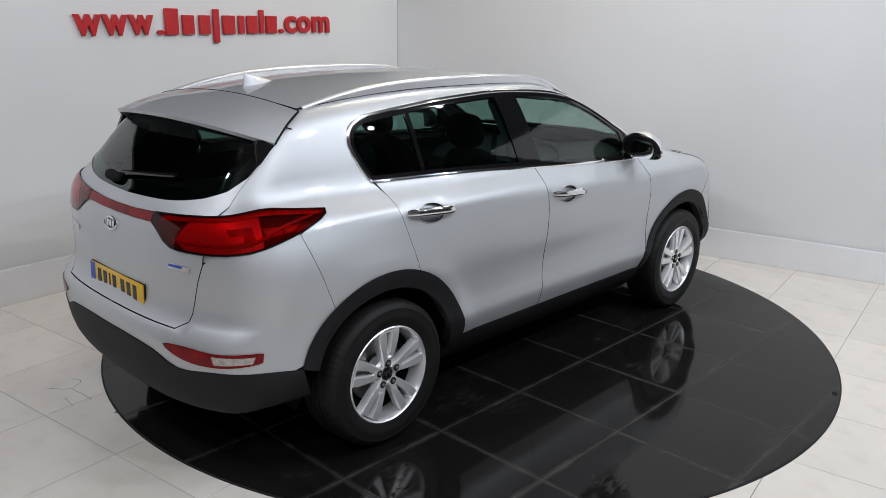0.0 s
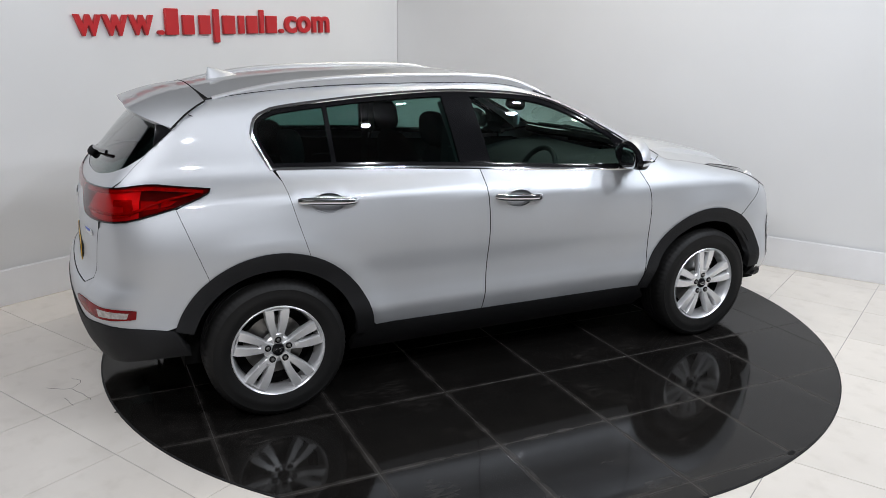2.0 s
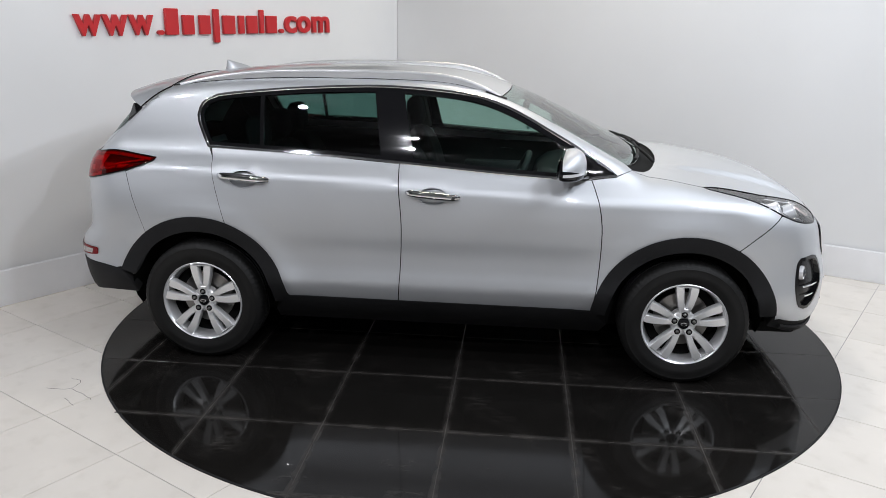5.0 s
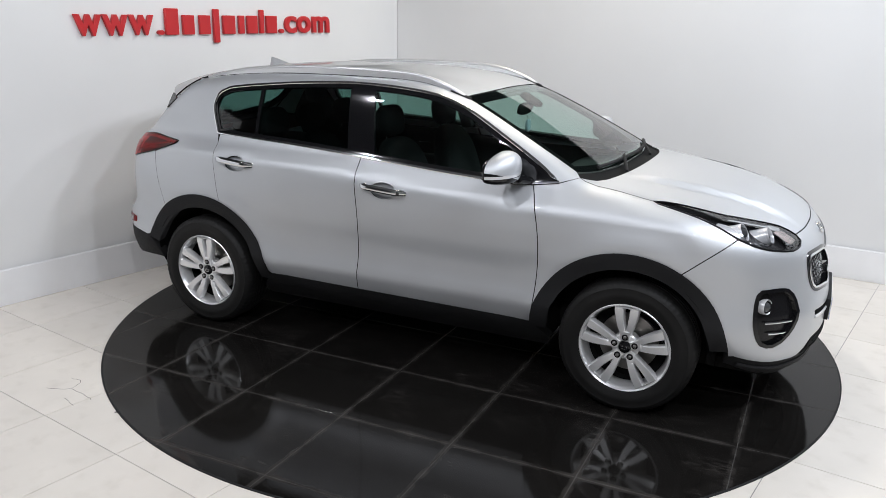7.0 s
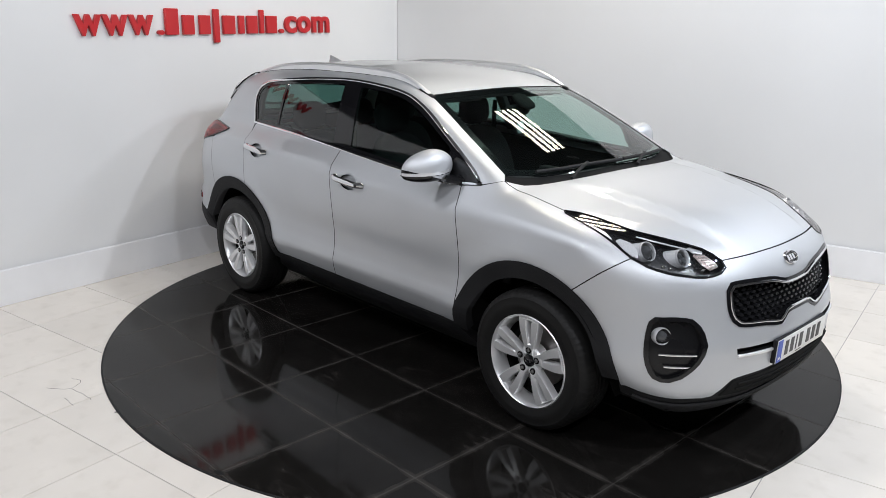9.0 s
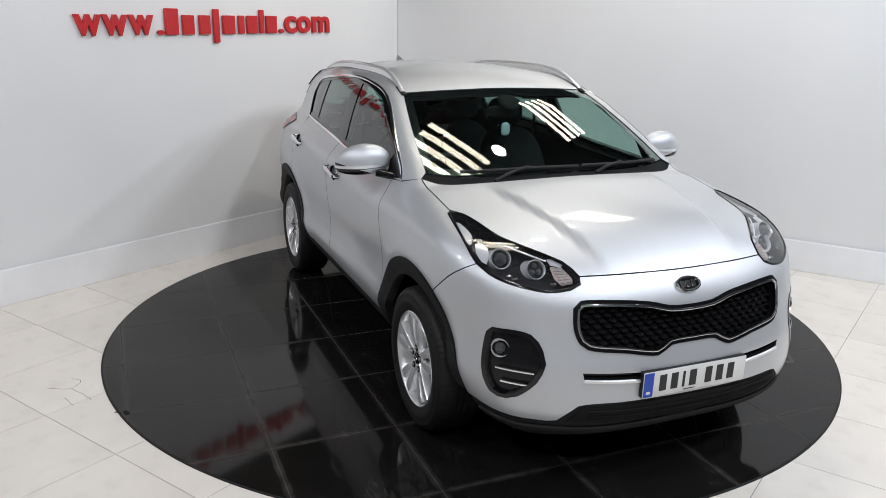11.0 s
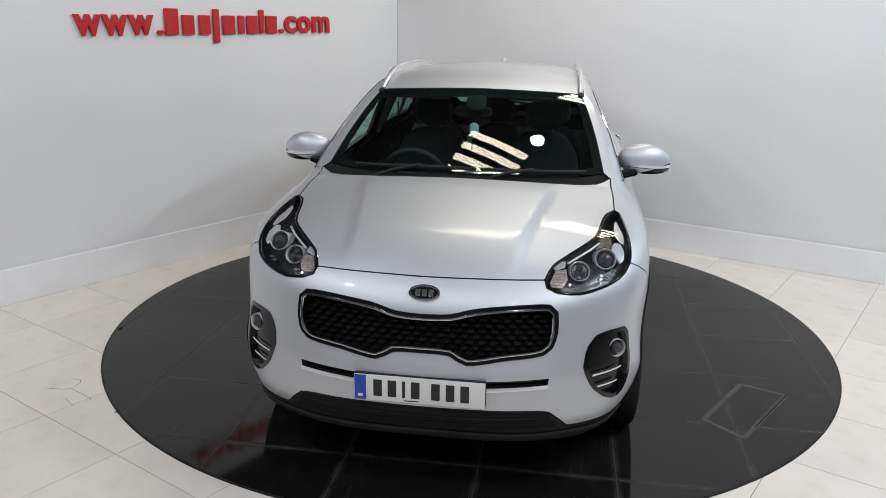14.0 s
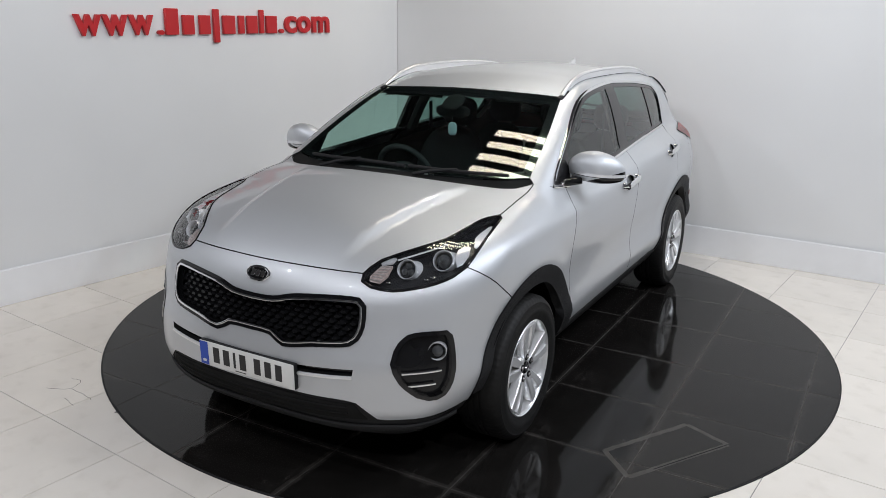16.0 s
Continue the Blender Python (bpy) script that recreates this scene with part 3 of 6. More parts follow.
BELT = [(-1.30, 1.205), (-0.75, 1.188), (-0.22, 1.158), (0.3, 1.122), (0.72, 1.100), (0.93, 1.125)]
WTOP = [(-1.30, 1.205), (-1.345, 1.29), (-1.372, 1.37), (-1.352, 1.432), (-1.27, 1.476), (-0.97, 1.511), (-0.65, 1.534), (-0.29, 1.543), (0.11, 1.515), (0.35, 1.45), (0.61, 1.32), (0.80, 1.212), (0.93, 1.125)]
belt = smooth_curve(BELT[:5], 0.04)
wtop = smooth_curve(WTOP[3:], 0.04)
RA, FA, RO, RI = (-1.335, 0.345), (1.325, 0.34), 0.492, 0.412


def belt_z(x):
    return np.interp(x, [b[0] for b in BELT], [b[1] for b in BELT])


B_GAP = [(-0.222, 1.155), (-0.212, 1.02), (-0.198, 0.84), (-0.205, 0.6), (-0.218, 0.397)]
F_GAP = [(0.80, 1.102), (0.838, 1.0), (0.862, 0.87), (0.866, 0.7), (0.855, 0.52), (0.835, 0.392)]
R_GAP = [(-1.285, 1.203), (-1.262, 1.15), (-1.225, 1.0), (-1.17, 0.81)]
FLANK = {-1: "right", 1: "left"}
HOOD_SIDE = snap(smooth_curve([(1.015, -0.745, 1.146), (1.22, -0.752, 1.116), (1.392, -0.750, 1.070)], 0.05))
HEAD_UP = snap(smooth_curve([(1.392, -0.750, 1.070), (1.45, -0.716, 1.066), (1.54, -0.694, 1.053), (1.65, -0.676, 1.033), (1.71, -0.660, 1.021), (1.755, -0.636, 1.013), (1.815, -0.595, 0.999), (1.896, -0.535, 0.978), (1.948, -0.496, 0.961), (1.995, -0.475, 0.938), (2.028, -0.464, 0.918)], 0.04))
HEAD_LOW = snap(smooth_curve([(2.028, -0.464, 0.918), (2.052, -0.472, 0.894), (2.055, -0.515, 0.878), (2.03, -0.60, 0.871), (1.98, -0.672, 0.880), (1.925, -0.730, 0.893), (1.86, -0.776, 0.914), (1.798, -0.802, 0.943), (1.71, -0.806, 0.988), (1.60, -0.796, 1.028), (1.48, -0.780, 1.055), (1.415, -0.770, 1.066), (1.392, -0.750, 1.070)], 0.04))
HOOD_FRONT = snap(smooth_curve([(2.028, -0.464, 0.918), (2.060, -0.31, 0.920), (2.075, -0.14, 0.919), (2.08, 0, 0.919), (2.075, 0.14, 0.919), (2.060, 0.31, 0.920), (2.028, 0.464, 0.918)], 0.04))
HOOD_BACK = on_top(smooth_curve([(1.015, 0.745), (1.12, 0.62), (1.195, 0.33), (1.215, 0), (1.195, -0.33), (1.12, -0.62), (1.015, -0.745)], 0.05))
GATE = snap(smooth_curve([(-1.565, -0.575, 1.525), (-1.61, -0.60, 1.488), (-1.718, -0.634, 1.40), (-1.81, -0.650, 1.32), (-1.897, -0.650, 1.245), (-1.989, -0.658, 1.145), (-2.064, -0.64, 1.0), (-2.085, -0.60, 0.88), (-2.117, -0.56, 0.715), (-2.149, -0.51, 0.682)], 0.04))
LAMP_TOP = snap(smooth_curve([(-1.59, -0.768, 1.115), (-1.81, -0.722, 1.141), (-1.975, -0.672, 1.142), (-2.05, -0.5, 1.128), (-2.085, -0.30, 1.115)], 0.04))
LAMP_LOW = snap(smooth_curve([(-2.102, -0.30, 1.08), (-2.105, -0.37, 1.045), (-2.107, -0.45, 1.002), (-2.064, -0.627, 1.0), (-1.996, -0.762, 1.013), (-1.91, -0.812, 1.03), (-1.75, -0.809, 1.064), (-1.60, -0.78, 1.104)], 0.04))
LAMP = np.concatenate([LAMP_TOP, LAMP_LOW])
SPLIT_F = [(1.798, 0.943), (1.69, 0.86), (1.573, 0.764)]
SPLIT_R = [(-1.75, 1.064), (-1.70, 0.92), (-1.635, 0.738)]


def sided(P, s):
    return np.array(P) if s < 0 else mirrored(P)


HANDLES = ((-1.065, 1.058, -0.008), (-0.03, 1.004, -0.010))


def bowl_loop(k, s):
    x0, z0, dz = HANDLES[k]
    return on_side([(x0 + 0.080 * math.cos(a), z0 - 0.004 + 0.046 * math.sin(a)) for a in np.linspace(0, 2 * math.pi, 28)[:-1]], s)


def body_panels():
    for s in (-1, 1):
        way = FLANK[s]

        def flank(pts):
            return on_side(pts, s)
        # doors
        fd = [p for p in belt if -0.22 < p[0] < 0.79]
        loop = [(-0.222, 1.155)] + fd + list(smooth_curve(F_GAP, 0.04)) + list(spaced([F_GAP[-1], B_GAP[-1]], 0.05))[1:-1] + list(smooth_curve(B_GAP, 0.04))[::-1][:-1]
        skin("front_door", flank(loop), way, PAINT, car, "silver painted front door", holes=[bowl_loop(1, s)], hole_inset=0)
        rb = [p for p in belt if -1.28 < p[0] < -0.23]
        ar = [p for p in arch(*RA, RO, 6.5, 68)]
        loop = [(-1.285, 1.203)] + rb + list(smooth_curve(B_GAP, 0.04)) + list(spaced([B_GAP[-1], (-0.83, 0.40)], 0.05))[1:] + ar[1:] + list(smooth_curve(R_GAP, 0.04))[::-1][:-1]
        skin("rear_door", flank(loop), way, PAINT, car, "silver painted rear door", holes=[bowl_loop(0, s)], hole_inset=0)
        # front wing
        low = [p for p in sided(HEAD_LOW, s)[::-1] if p[0] < 1.797]
        rest = flank(list(smooth_curve(SPLIT_F, 0.04)) + arch(*FA, RO, 59, 172)[1:] + list(smooth_curve(F_GAP, 0.04))[::-1] + [(0.93, 1.122)])
        skin("front_wing", np.concatenate([sided(HOOD_SIDE, s), low[1:], rest]), way + "_high", PAINT, car, "silver painted front wing", step=0.035)
        # rear quarter
        gate = [p for p in sided(GATE, s) if 1.155 < p[2] < 1.445]
        lt = [p for p in sided(LAMP_TOP, s)[::-1] if p[0] > -1.985]
        ll = [p for p in sided(LAMP_LOW, s)[::-1] if p[0] > -1.75]
        win = flank(list(smooth_curve(WTOP[:5], 0.03)) + [(-1.40, 1.478), (-1.52, 1.472), (-1.62, 1.452)])
        rest = flank(list(smooth_curve(SPLIT_R, 0.04)) + arch(*RA, RO, 127, 68)[1:] + list(smooth_curve(R_GAP, 0.04))[::-1][:-1])
        skin("rear_quarter", np.concatenate([win, gate, lt, ll, rest]), way + "_high", PAINT, car, "silver painted rear quarter panel", inset=0.0, step=0.035)
        # roof side and windscreen pillar, seen from above
        wt = [p for p in flank(wtop)]
        wt = [p for p in wt if p[0] > -1.28]
        back = [p for p in sided(GATE, s) if p[2] > 1.458] + list(flank([(-1.62, 1.452), (-1.52, 1.472), (-1.40, 1.478)]))
        ditch = on_top(smooth_curve([(0.305, s * 0.585), (0.1, s * 0.578), (-0.6, s * 0.572), (-1.2, s * 0.558), (-1.56, s * 0.545)], 0.05))
        screen = on_top(smooth_curve([(0.985, s * 0.712), (0.7, s * 0.670), (0.45, s * 0.620), (0.305, s * 0.585)], 0.05))
        loop = [*sided(HOOD_SIDE, s)[:1], *screen, *ditch[1:], *back, *wt]
        skin("roof_side", loop, "top", PAINT, car, "silver roof side and windscreen pillar", inset=0.0, step=0.03)
        patch = on_top(spaced([(-1.46, s * 0.52), (-1.46, s * 0.63), (-1.60, s * 0.63), (-1.68, s * 0.625), (-1.66, s * 0.56), (-1.56, s * 0.50)], 0.04, True))
        skin("roof_corner", patch, "top", PAINT, car, "", inset=0, lift=-0.007, depth=0.003, step=0.03)
        band("roof_ditch_strip", ditch, BLACK_PLASTIC, car, 0.008, flat_=0.4)
        # glasshouse: black surround, panes, pillar cover, chrome edge
        outer = flank(np.concatenate([belt, [(0.93, 1.125)], wtop[::-1][1:], smooth_curve(WTOP[:4], 0.03)[::-1][1:-1]]))
        o2 = flat(outer, way)

        def pane(a, b, name, mat, label):
            """The stretch of the window between two slanting lines (x at belt, x at top)."""
            xs = lambda l, z: l[0] + (l[1] - l[0]) * (z - 1.15) / 0.38
            L = inset_loop(o2, 0.022)
            k = []
            for l, sg in ((a, 1), (b, -1)):
                if l is None:
                    continue
                out = []
                m = len(L)
                for i in range(m):
                    p, q = L[i], L[(i + 1) % m]
                    dp, dq = sg * (p[0] - xs(l, p[1])), sg * (q[0] - xs(l, q[1]))
                    if dp >= 0:
                        out.append(p)
                    if dp * dq < 0:
                        out.append(p + (q - p) * (dp / (dp - dq)))
                L = np.array(out)
            L = spaced(L, 0.04, True)
            skin(name, flank(L), way, mat, car, label, inset=0.0, lift=-0.004, depth=0.004)
            return flank(L)
        p1 = pane((-0.145, -0.225), (0.70, 0.56), "front_side_window", SIDE_GLASS, "lightly green tinted side glass")
        p2 = pane((-0.984, -1.004), (-0.315, -0.375), "rear_side_window", PRIVACY, "dark privacy side glass")
        p3 = pane(None, (-0.997, -1.017), "quarter_window", PRIVACY, "small dark rear quarter glass")
        skin("window_surround", outer, way, GLOSS_BLACK, car, "black window surround and door pillar", holes=[p1, p2, p3], inset=0.001, hole_inset=-0.004, lift=0.0, depth=0.02, step=0.04)
        band("window_chrome", outer, CHROME, car, 0.009, True, 0.5, 0.003, "bright chrome moulding round the side windows")
        # black arches and sill
        for c, nm, a0, a1 in ((RA, "rear_arch_moulding", 2, 160), (FA, "front_arch_moulding", 8, 176)):
            ring = arch(*c, RO + 0.004, a0, a1, 40) + arch(*c, RI, a1, a0, 40)
            skin(nm, flank(ring), way, BLACK_PLASTIC, car, "black plastic wheel arch moulding", inset=0, lift=0.008, depth=0.05, step=0.04)
        sill = list(spaced([(-0.84, 0.40), (0.84, 0.392)], 0.06)) + list(spaced([(0.93, 0.30), (0.90, 0.235), (-0.93, 0.235), (-0.93, 0.30)], 0.06))
        skin("sill_moulding", flank(sill), way, BLACK_PLASTIC, car, "black plastic sill moulding", inset=0, lift=0.008, depth=0.04)
        # inner lining that closes the flank
        lin = list(spaced([(-1.75, 0.86), (-1.15, 0.86), (-0.80, 0.42), (0.80, 0.42), (1.15, 0.86), (1.45, 0.95), (0.9, 1.09), (0.3, 1.10), (-0.75, 1.165), (-1.32, 1.18), (-1.42, 1.40), (-1.60, 1.40), (-1.80, 1.14)], 0.06, True))
        skin("door_lining", flank(lin), way, LINER, car, "dark interior door lining", inset=0, lift=-0.045, depth=0.004, step=0.08)
    # bonnet, roof, cowl, windscreen
    hood = np.concatenate([HOOD_SIDE[:-1], HEAD_UP, HOOD_FRONT[1:], mirrored(HEAD_UP)[::-1][1:], mirrored(HOOD_SIDE)[::-1][1:], HOOD_BACK[1:-1]])
    skin("bonnet", hood, "top", PAINT, car, "silver painted bonnet with two raised creases", inset=0.0025, step=0.024, depth=0.02)
    skin("bonnet_lining", hood, "top", LINER, car, "", inset=-0.004, lift=-0.03, depth=0.002, step=0.08)
    base = smooth_curve([(0.985, 0.712), (1.06, 0.55), (1.115, 0.3), (1.13, 0), (1.115, -0.3), (1.06, -0.55), (0.985, -0.712)], 0.05)
    side = smooth_curve([(0.985, -0.712), (0.7, -0.670), (0.45, -0.620), (0.305, -0.585)], 0.05)
    head = smooth_curve([(0.305, -0.585), (0.345, -0.3), (0.355, 0), (0.345, 0.3), (0.305, 0.585)], 0.05)
    ws = on_top(np.concatenate([base, side[1:], head[1:], (side * (1, -1))[::-1][1:-1]]))
    skin("windscreen", ws, "top", SCREEN, car, "green tinted laminated windscreen", inset=0.003, lift=-0.003, depth=0.005)
    inner = lift_to(inset_loop(ws[:, :2], 0.045), "top")
    skin("windscreen_border", ws, "top", SHADE_BAND, car, "black ceramic border of the windscreen", holes=[inner], inset=0.003, hole_inset=0, lift=-0.0045, depth=0.002, step=0.04)
    shade = np.concatenate([head, ((head + (0.085, 0)) * (1, 0.985))[::-1]])
    skin("windscreen_shade", on_top(shade), "top", SHADE_BAND, car, "dark shade strip along the top of the windscreen", inset=0.004, lift=-0.0075, depth=0.002, step=0.04)
    cowl = np.concatenate([HOOD_BACK, on_top(base[::-1])])
    skin("cowl", cowl, "top", LINER, car, "black plastic wiper cowl", inset=0.001, lift=-0.012, depth=0.03)
    d1 = smooth_curve([(0.305, -0.585), (0.1, -0.578), (-0.6, -0.572), (-1.2, -0.558), (-1.535, -0.545)], 0.05)
    tailr = smooth_curve([(-1.535, -0.545), (-1.56, -0.3), (-1.57, 0), (-1.56, 0.3), (-1.535, 0.545)], 0.05)
    roof = on_top(np.concatenate([d1, tailr[1:], (d1 * (1, -1))[::-1][1:], head[::-1][1:-1]]))
    skin("roof", roof, "top", PAINT, car, "silver painted roof panel", inset=0.002, step=0.05)
    skin("roof_lining", roof, "top", HEADLINER, car, "grey headlining", inset=-0.01, lift=-0.05, depth=0.002, step=0.1)
    # front bumper
    GR = smooth_curve([(0, 0.792), (0.105, 0.797), (0.21, 0.823), (0.375, 0.840), (0.489, 0.840), (0.518, 0.813), (0.521, 0.73), (0.514, 0.700), (0.475, 0.654), (0.327, 0.633), (0.178, 0.610), (0.110, 0.643), (0, 0.646)], 0.03)
    grille = on_nose(np.concatenate([GR, (GR * (-1, 1))[::-1][1:-1]]))
    FG = smooth_curve([(1.908, -0.803, 0.69), (1.953, -0.765, 0.711), (2.035, -0.672, 0.702), (2.076, -0.636, 0.642), (2.09, -0.628, 0.59), (2.078, -0.66, 0.51), (2.037, -0.72, 0.445), (2.003, -0.754, 0.428), (1.947, -0.80, 0.442), (1.908, -0.82, 0.54)], 0.03, True)
    FG = snap(FG)
    slot = on_nose(spaced([(-0.50, 0.562), (0, 0.535), (0.50, 0.562), (0.495, 0.535), (0, 0.505), (-0.495, 0.535)], 0.04, True))
    arc = on_side(arch(*FA, RO, 4, 59), -1)
    split = on_side(smooth_curve(SPLIT_F, 0.04), -1)[::-1]
    low_edge = [p for p in HEAD_LOW[::-1] if p[0] > 1.799]
    half = np.concatenate([arc[:-1], split, low_edge])
    bot = snap(smooth_curve([(1.815, 0.87, 0.375), (1.93, 0.78, 0.355), (2.05, 0.66, 0.345), (2.105, 0.575, 0.345), (2.14, 0.50, 0.418), (2.19, 0.3, 0.425), (2.215, 0, 0.425), (2.19, -0.3, 0.425), (2.14, -0.50, 0.418), (2.105, -0.575, 0.345), (2.05, -0.66, 0.345), (1.93, -0.78, 0.355), (1.815, -0.87, 0.375)], 0.04))
    bump = np.concatenate([half, HOOD_FRONT[1:-1], mirrored(half)[::-1], bot[1:-1]])
    skin("front_bumper", bump, "nose", PAINT, car, "silver painted front bumper", holes=[grille, FG, mirrored(FG), slot], inset=0.002, hole_inset=0.0, depth=0.03, step=0.035)
    lip_b = snap(smooth_curve([(1.80, 0.86, 0.26), (1.93, 0.76, 0.25), (2.1, 0.5, 0.235), (2.17, 0, 0.225), (2.1, -0.5, 0.235), (1.93, -0.76, 0.25), (1.80, -0.86, 0.26)], 0.04))
    skin("front_bumper_skirt", np.concatenate([bot, lip_b[::-1]]), "nose", BLACK_PLASTIC, car, "black plastic lower front bumper", inset=0.0, lift=-0.004, depth=0.06)
    intake = on_nose(spaced([(-0.50, 0.41), (0, 0.418), (0.50, 0.41), (0.54, 0.34), (0, 0.31), (-0.54, 0.34)], 0.04, True))
    skin("lower_intake", intake, "nose", LINER, car, "black lower air intake", inset=0.0, lift=0.001, depth=0.01)
    skin("slot_recess", slot, "nose", GLOSS_BLACK, car, "", inset=-0.004, lift=-0.025, depth=0.003)
    skin("grille_backing", grille, "nose", LINER, car, "", inset=-0.01, lift=-0.05, depth=0.003)
    skin("grille_surround", grille, "nose", GLOSS_BLACK, car, "gloss black grille surround", holes=[lift_to(inset_loop(flat(grille, "nose"), 0.017), "nose")], inset=-0.002, hole_inset=0, lift=0.004, depth=0.03, step=0.03)
    band("grille_chrome", lift_to(inset_loop(flat(grille, "nose"), 0.017), "nose"), CHROME, car, 0.006, True, 0.7, 0.006, "chrome line round the grille")
    for s in (-1, 1):
        f = sided(FG, s)
        skin("fog_lamp_housing", f, "nose", GRILLE_BLACK, car, "gloss black fog lamp housing", inset=-0.003, lift=-0.02, depth=0.004)
        skin("fog_lamp_frame", f, "nose", GLOSS_BLACK, car, "", holes=[lift_to(inset_loop(flat(f, "nose"), 0.016), "nose")], inset=-0.001, hole_inset=0, lift=0.003, depth=0.025, step=0.03)
        lamp_way = "right_lamp" if s < 0 else "left_lamp"
        head_loop = sided(np.concatenate([HEAD_UP[:-1], HEAD_LOW[:-1]]), s)
        skin("headlamp_lens", head_loop, lamp_way, CLEAR, car, "clear headlamp lens", inset=0.002, lift=0.0, depth=0.006, step=0.03)
        band("headlamp_gasket", head_loop, GLOSS_BLACK, car, 0.006, True, 0.4, 0.001)
        skin("headlamp_body", head_loop, lamp_way, LAMP_GREY, car, "dark headlamp interior", inset=-0.001, lift=-0.050, depth=-0.049, step=0.03)
    # tail
    gate_full = np.concatenate([GATE, mirrored(GATE)[::-1]])
    g_low = [p for p in GATE if p[2] < 1.0]
    strip_low = on_tail([(-0.30, 1.08), (-0.15, 1.077), (0, 1.076), (0.15, 1.077), (0.30, 1.08)])
    strip_up = on_tail([(-0.30, 1.115), (-0.15, 1.110), (0, 1.108), (0.15, 1.110), (0.30, 1.115)])
    lamp_in = [p for p in LAMP_LOW if p[1] > -0.632]
    gl = [p for p in GATE if p[2] < 0.99]
    lower = np.concatenate([strip_low, mirrored(lamp_in)[1:], mirrored(gl), spaced([mirrored(gl)[-1], gl[-1]], 0.05)[1:-1], gl[::-1], lamp_in[::-1][:-1]])
    skin("tailgate", lower, "tail", PAINT, car, "silver painted tailgate", inset=0.002, step=0.04)
    ltop = [p for p in LAMP_TOP if p[0] < -1.995]
    gu = [p for p in GATE if 1.15 < p[2] < 1.49]
    GL = on_tail(smooth_curve([(0, 1.154), (-0.33, 1.166), (-0.53, 1.197), (-0.612, 1.232)], 0.04))
    edge = [p * (1, 0.988, 1) for p in GATE if 1.25 < p[2] < 1.44][::-1]
    GL = np.concatenate([GL, edge, on_tail(smooth_curve([(-0.585, 1.462), (-0.4, 1.474), (0, 1.48)], 0.04))])
    rglass = np.concatenate([GL, mirrored(GL)[::-1][1:-1]])
    upper = np.concatenate([strip_up[1:-1], mirrored(ltop)[::-1], mirrored(gu)[::-1], spaced([mirrored(gu)[0], gu[0]], 0.05)[1:-1], gu, ltop])
    skin("tailgate_upper", upper, "tail", PAINT, car, "silver tailgate window frame", holes=[rglass], inset=0.002, hole_inset=0, step=0.035)
    skin("rear_window", rglass, "tail", PRIVACY, car, "dark tinted rear window", inset=-0.001, lift=-0.002, depth=0.004)
    gi = lift_to(inset_loop(flat(rglass, "tail"), 0.05), "tail")
    skin("rear_window_border", rglass, "tail", SHADE_BAND, car, "black border of the rear window", holes=[gi], inset=-0.002, hole_inset=0, lift=-0.005, depth=0.002)
    skin("light_strip", np.concatenate([strip_up, strip_low[::-1]]), "tail", RED_LENS, car, "red light strip across the tailgate", inset=0.0, lift=0.006, depth=0.02, step=0.03)
    for s in (-1, 1):
        lamp = sided(LAMP, s)
        skin("tail_lamp", lamp, "tail", RED_GLASS, car, "red wraparound tail lamp", inset=0.002, lift=0.008, depth=0.022, step=0.03)
        skin("tail_lamp_body", lamp, "tail", LAMP_BODY, car, "dark inner body of the tail lamp", inset=0.003, lift=-0.016, depth=-0.02, step=0.03)
        band("tail_lamp_edge", lamp, GLOSS_BLACK, car, 0.0045, True, 0.6, 0.004, "black seal round the tail lamp")
        ins = sided(snap(smooth_curve([(-2.065, -0.546, 1.085), (-1.994, -0.680, 1.108), (-1.908, -0.739, 1.104), (-1.808, -0.761, 1.100), (-1.706, -0.775, 1.095), (-1.764, -0.802, 1.068), (-1.919, -0.800, 1.038), (-2.030, -0.700, 1.018), (-2.063, -0.614, 1.03)], 0.03, True)), s)
        tray = skin("tail_lamp_insert", ins, "tail", LAMP_BODY, car, "dark red inner lamp element", inset=0.0, lift=-0.010, depth=0.004, step=0.025)
        cells = ([(-1.996, -0.698, 1.096), (-1.917, -0.744, 1.099), (-1.919, -0.773, 1.070), (-1.938, -0.790, 1.040), (-2.015, -0.732, 1.025), (-2.017, -0.716, 1.046), (-1.964, -0.763, 1.056), (-1.955, -0.749, 1.077), (-1.999, -0.716, 1.076)],
                 [(-1.882, -0.760, 1.093), (-1.815, -0.771, 1.090), (-1.820, -0.796, 1.067), (-1.888, -0.792, 1.061)],
                 [(-1.805, -0.772, 1.089), (-1.738, -0.778, 1.090), (-1.772, -0.793, 1.073), (-1.809, -0.796, 1.068)])
        for c in cells:
            skin("lamp_cell", sided(snap(spaced(c, 0.015, True)), s), "tail", LAMP_CELL, car, "bright red lamp cell", inset=0.0, lift=-0.004, depth=0.004, step=0.015)
        back = sided(snap(spaced([(-1.88, -0.73, 1.19), (-2.02, -0.56, 1.17), (-2.09, -0.46, 1.03), (-2.07, -0.60, 0.965), (-2.0, -0.75, 0.97), (-1.90, -0.80, 0.99)], 0.05, True)), s)
        skin("lamp_backing", back, "tail", PAINT, car, "", inset=0.0, lift=-0.006, depth=0.003)
    # rear bumper
    arc = on_side(arch(*RA, RO, 158, 127), -1)
    split = on_side(smooth_curve(SPLIT_R, 0.04), -1)[::-1]
    lo = [p for p in LAMP_LOW[::-1] if p[0] < -1.75 and p[1] < -0.645]
    half = np.concatenate([arc[:-1], split, lo, gl])
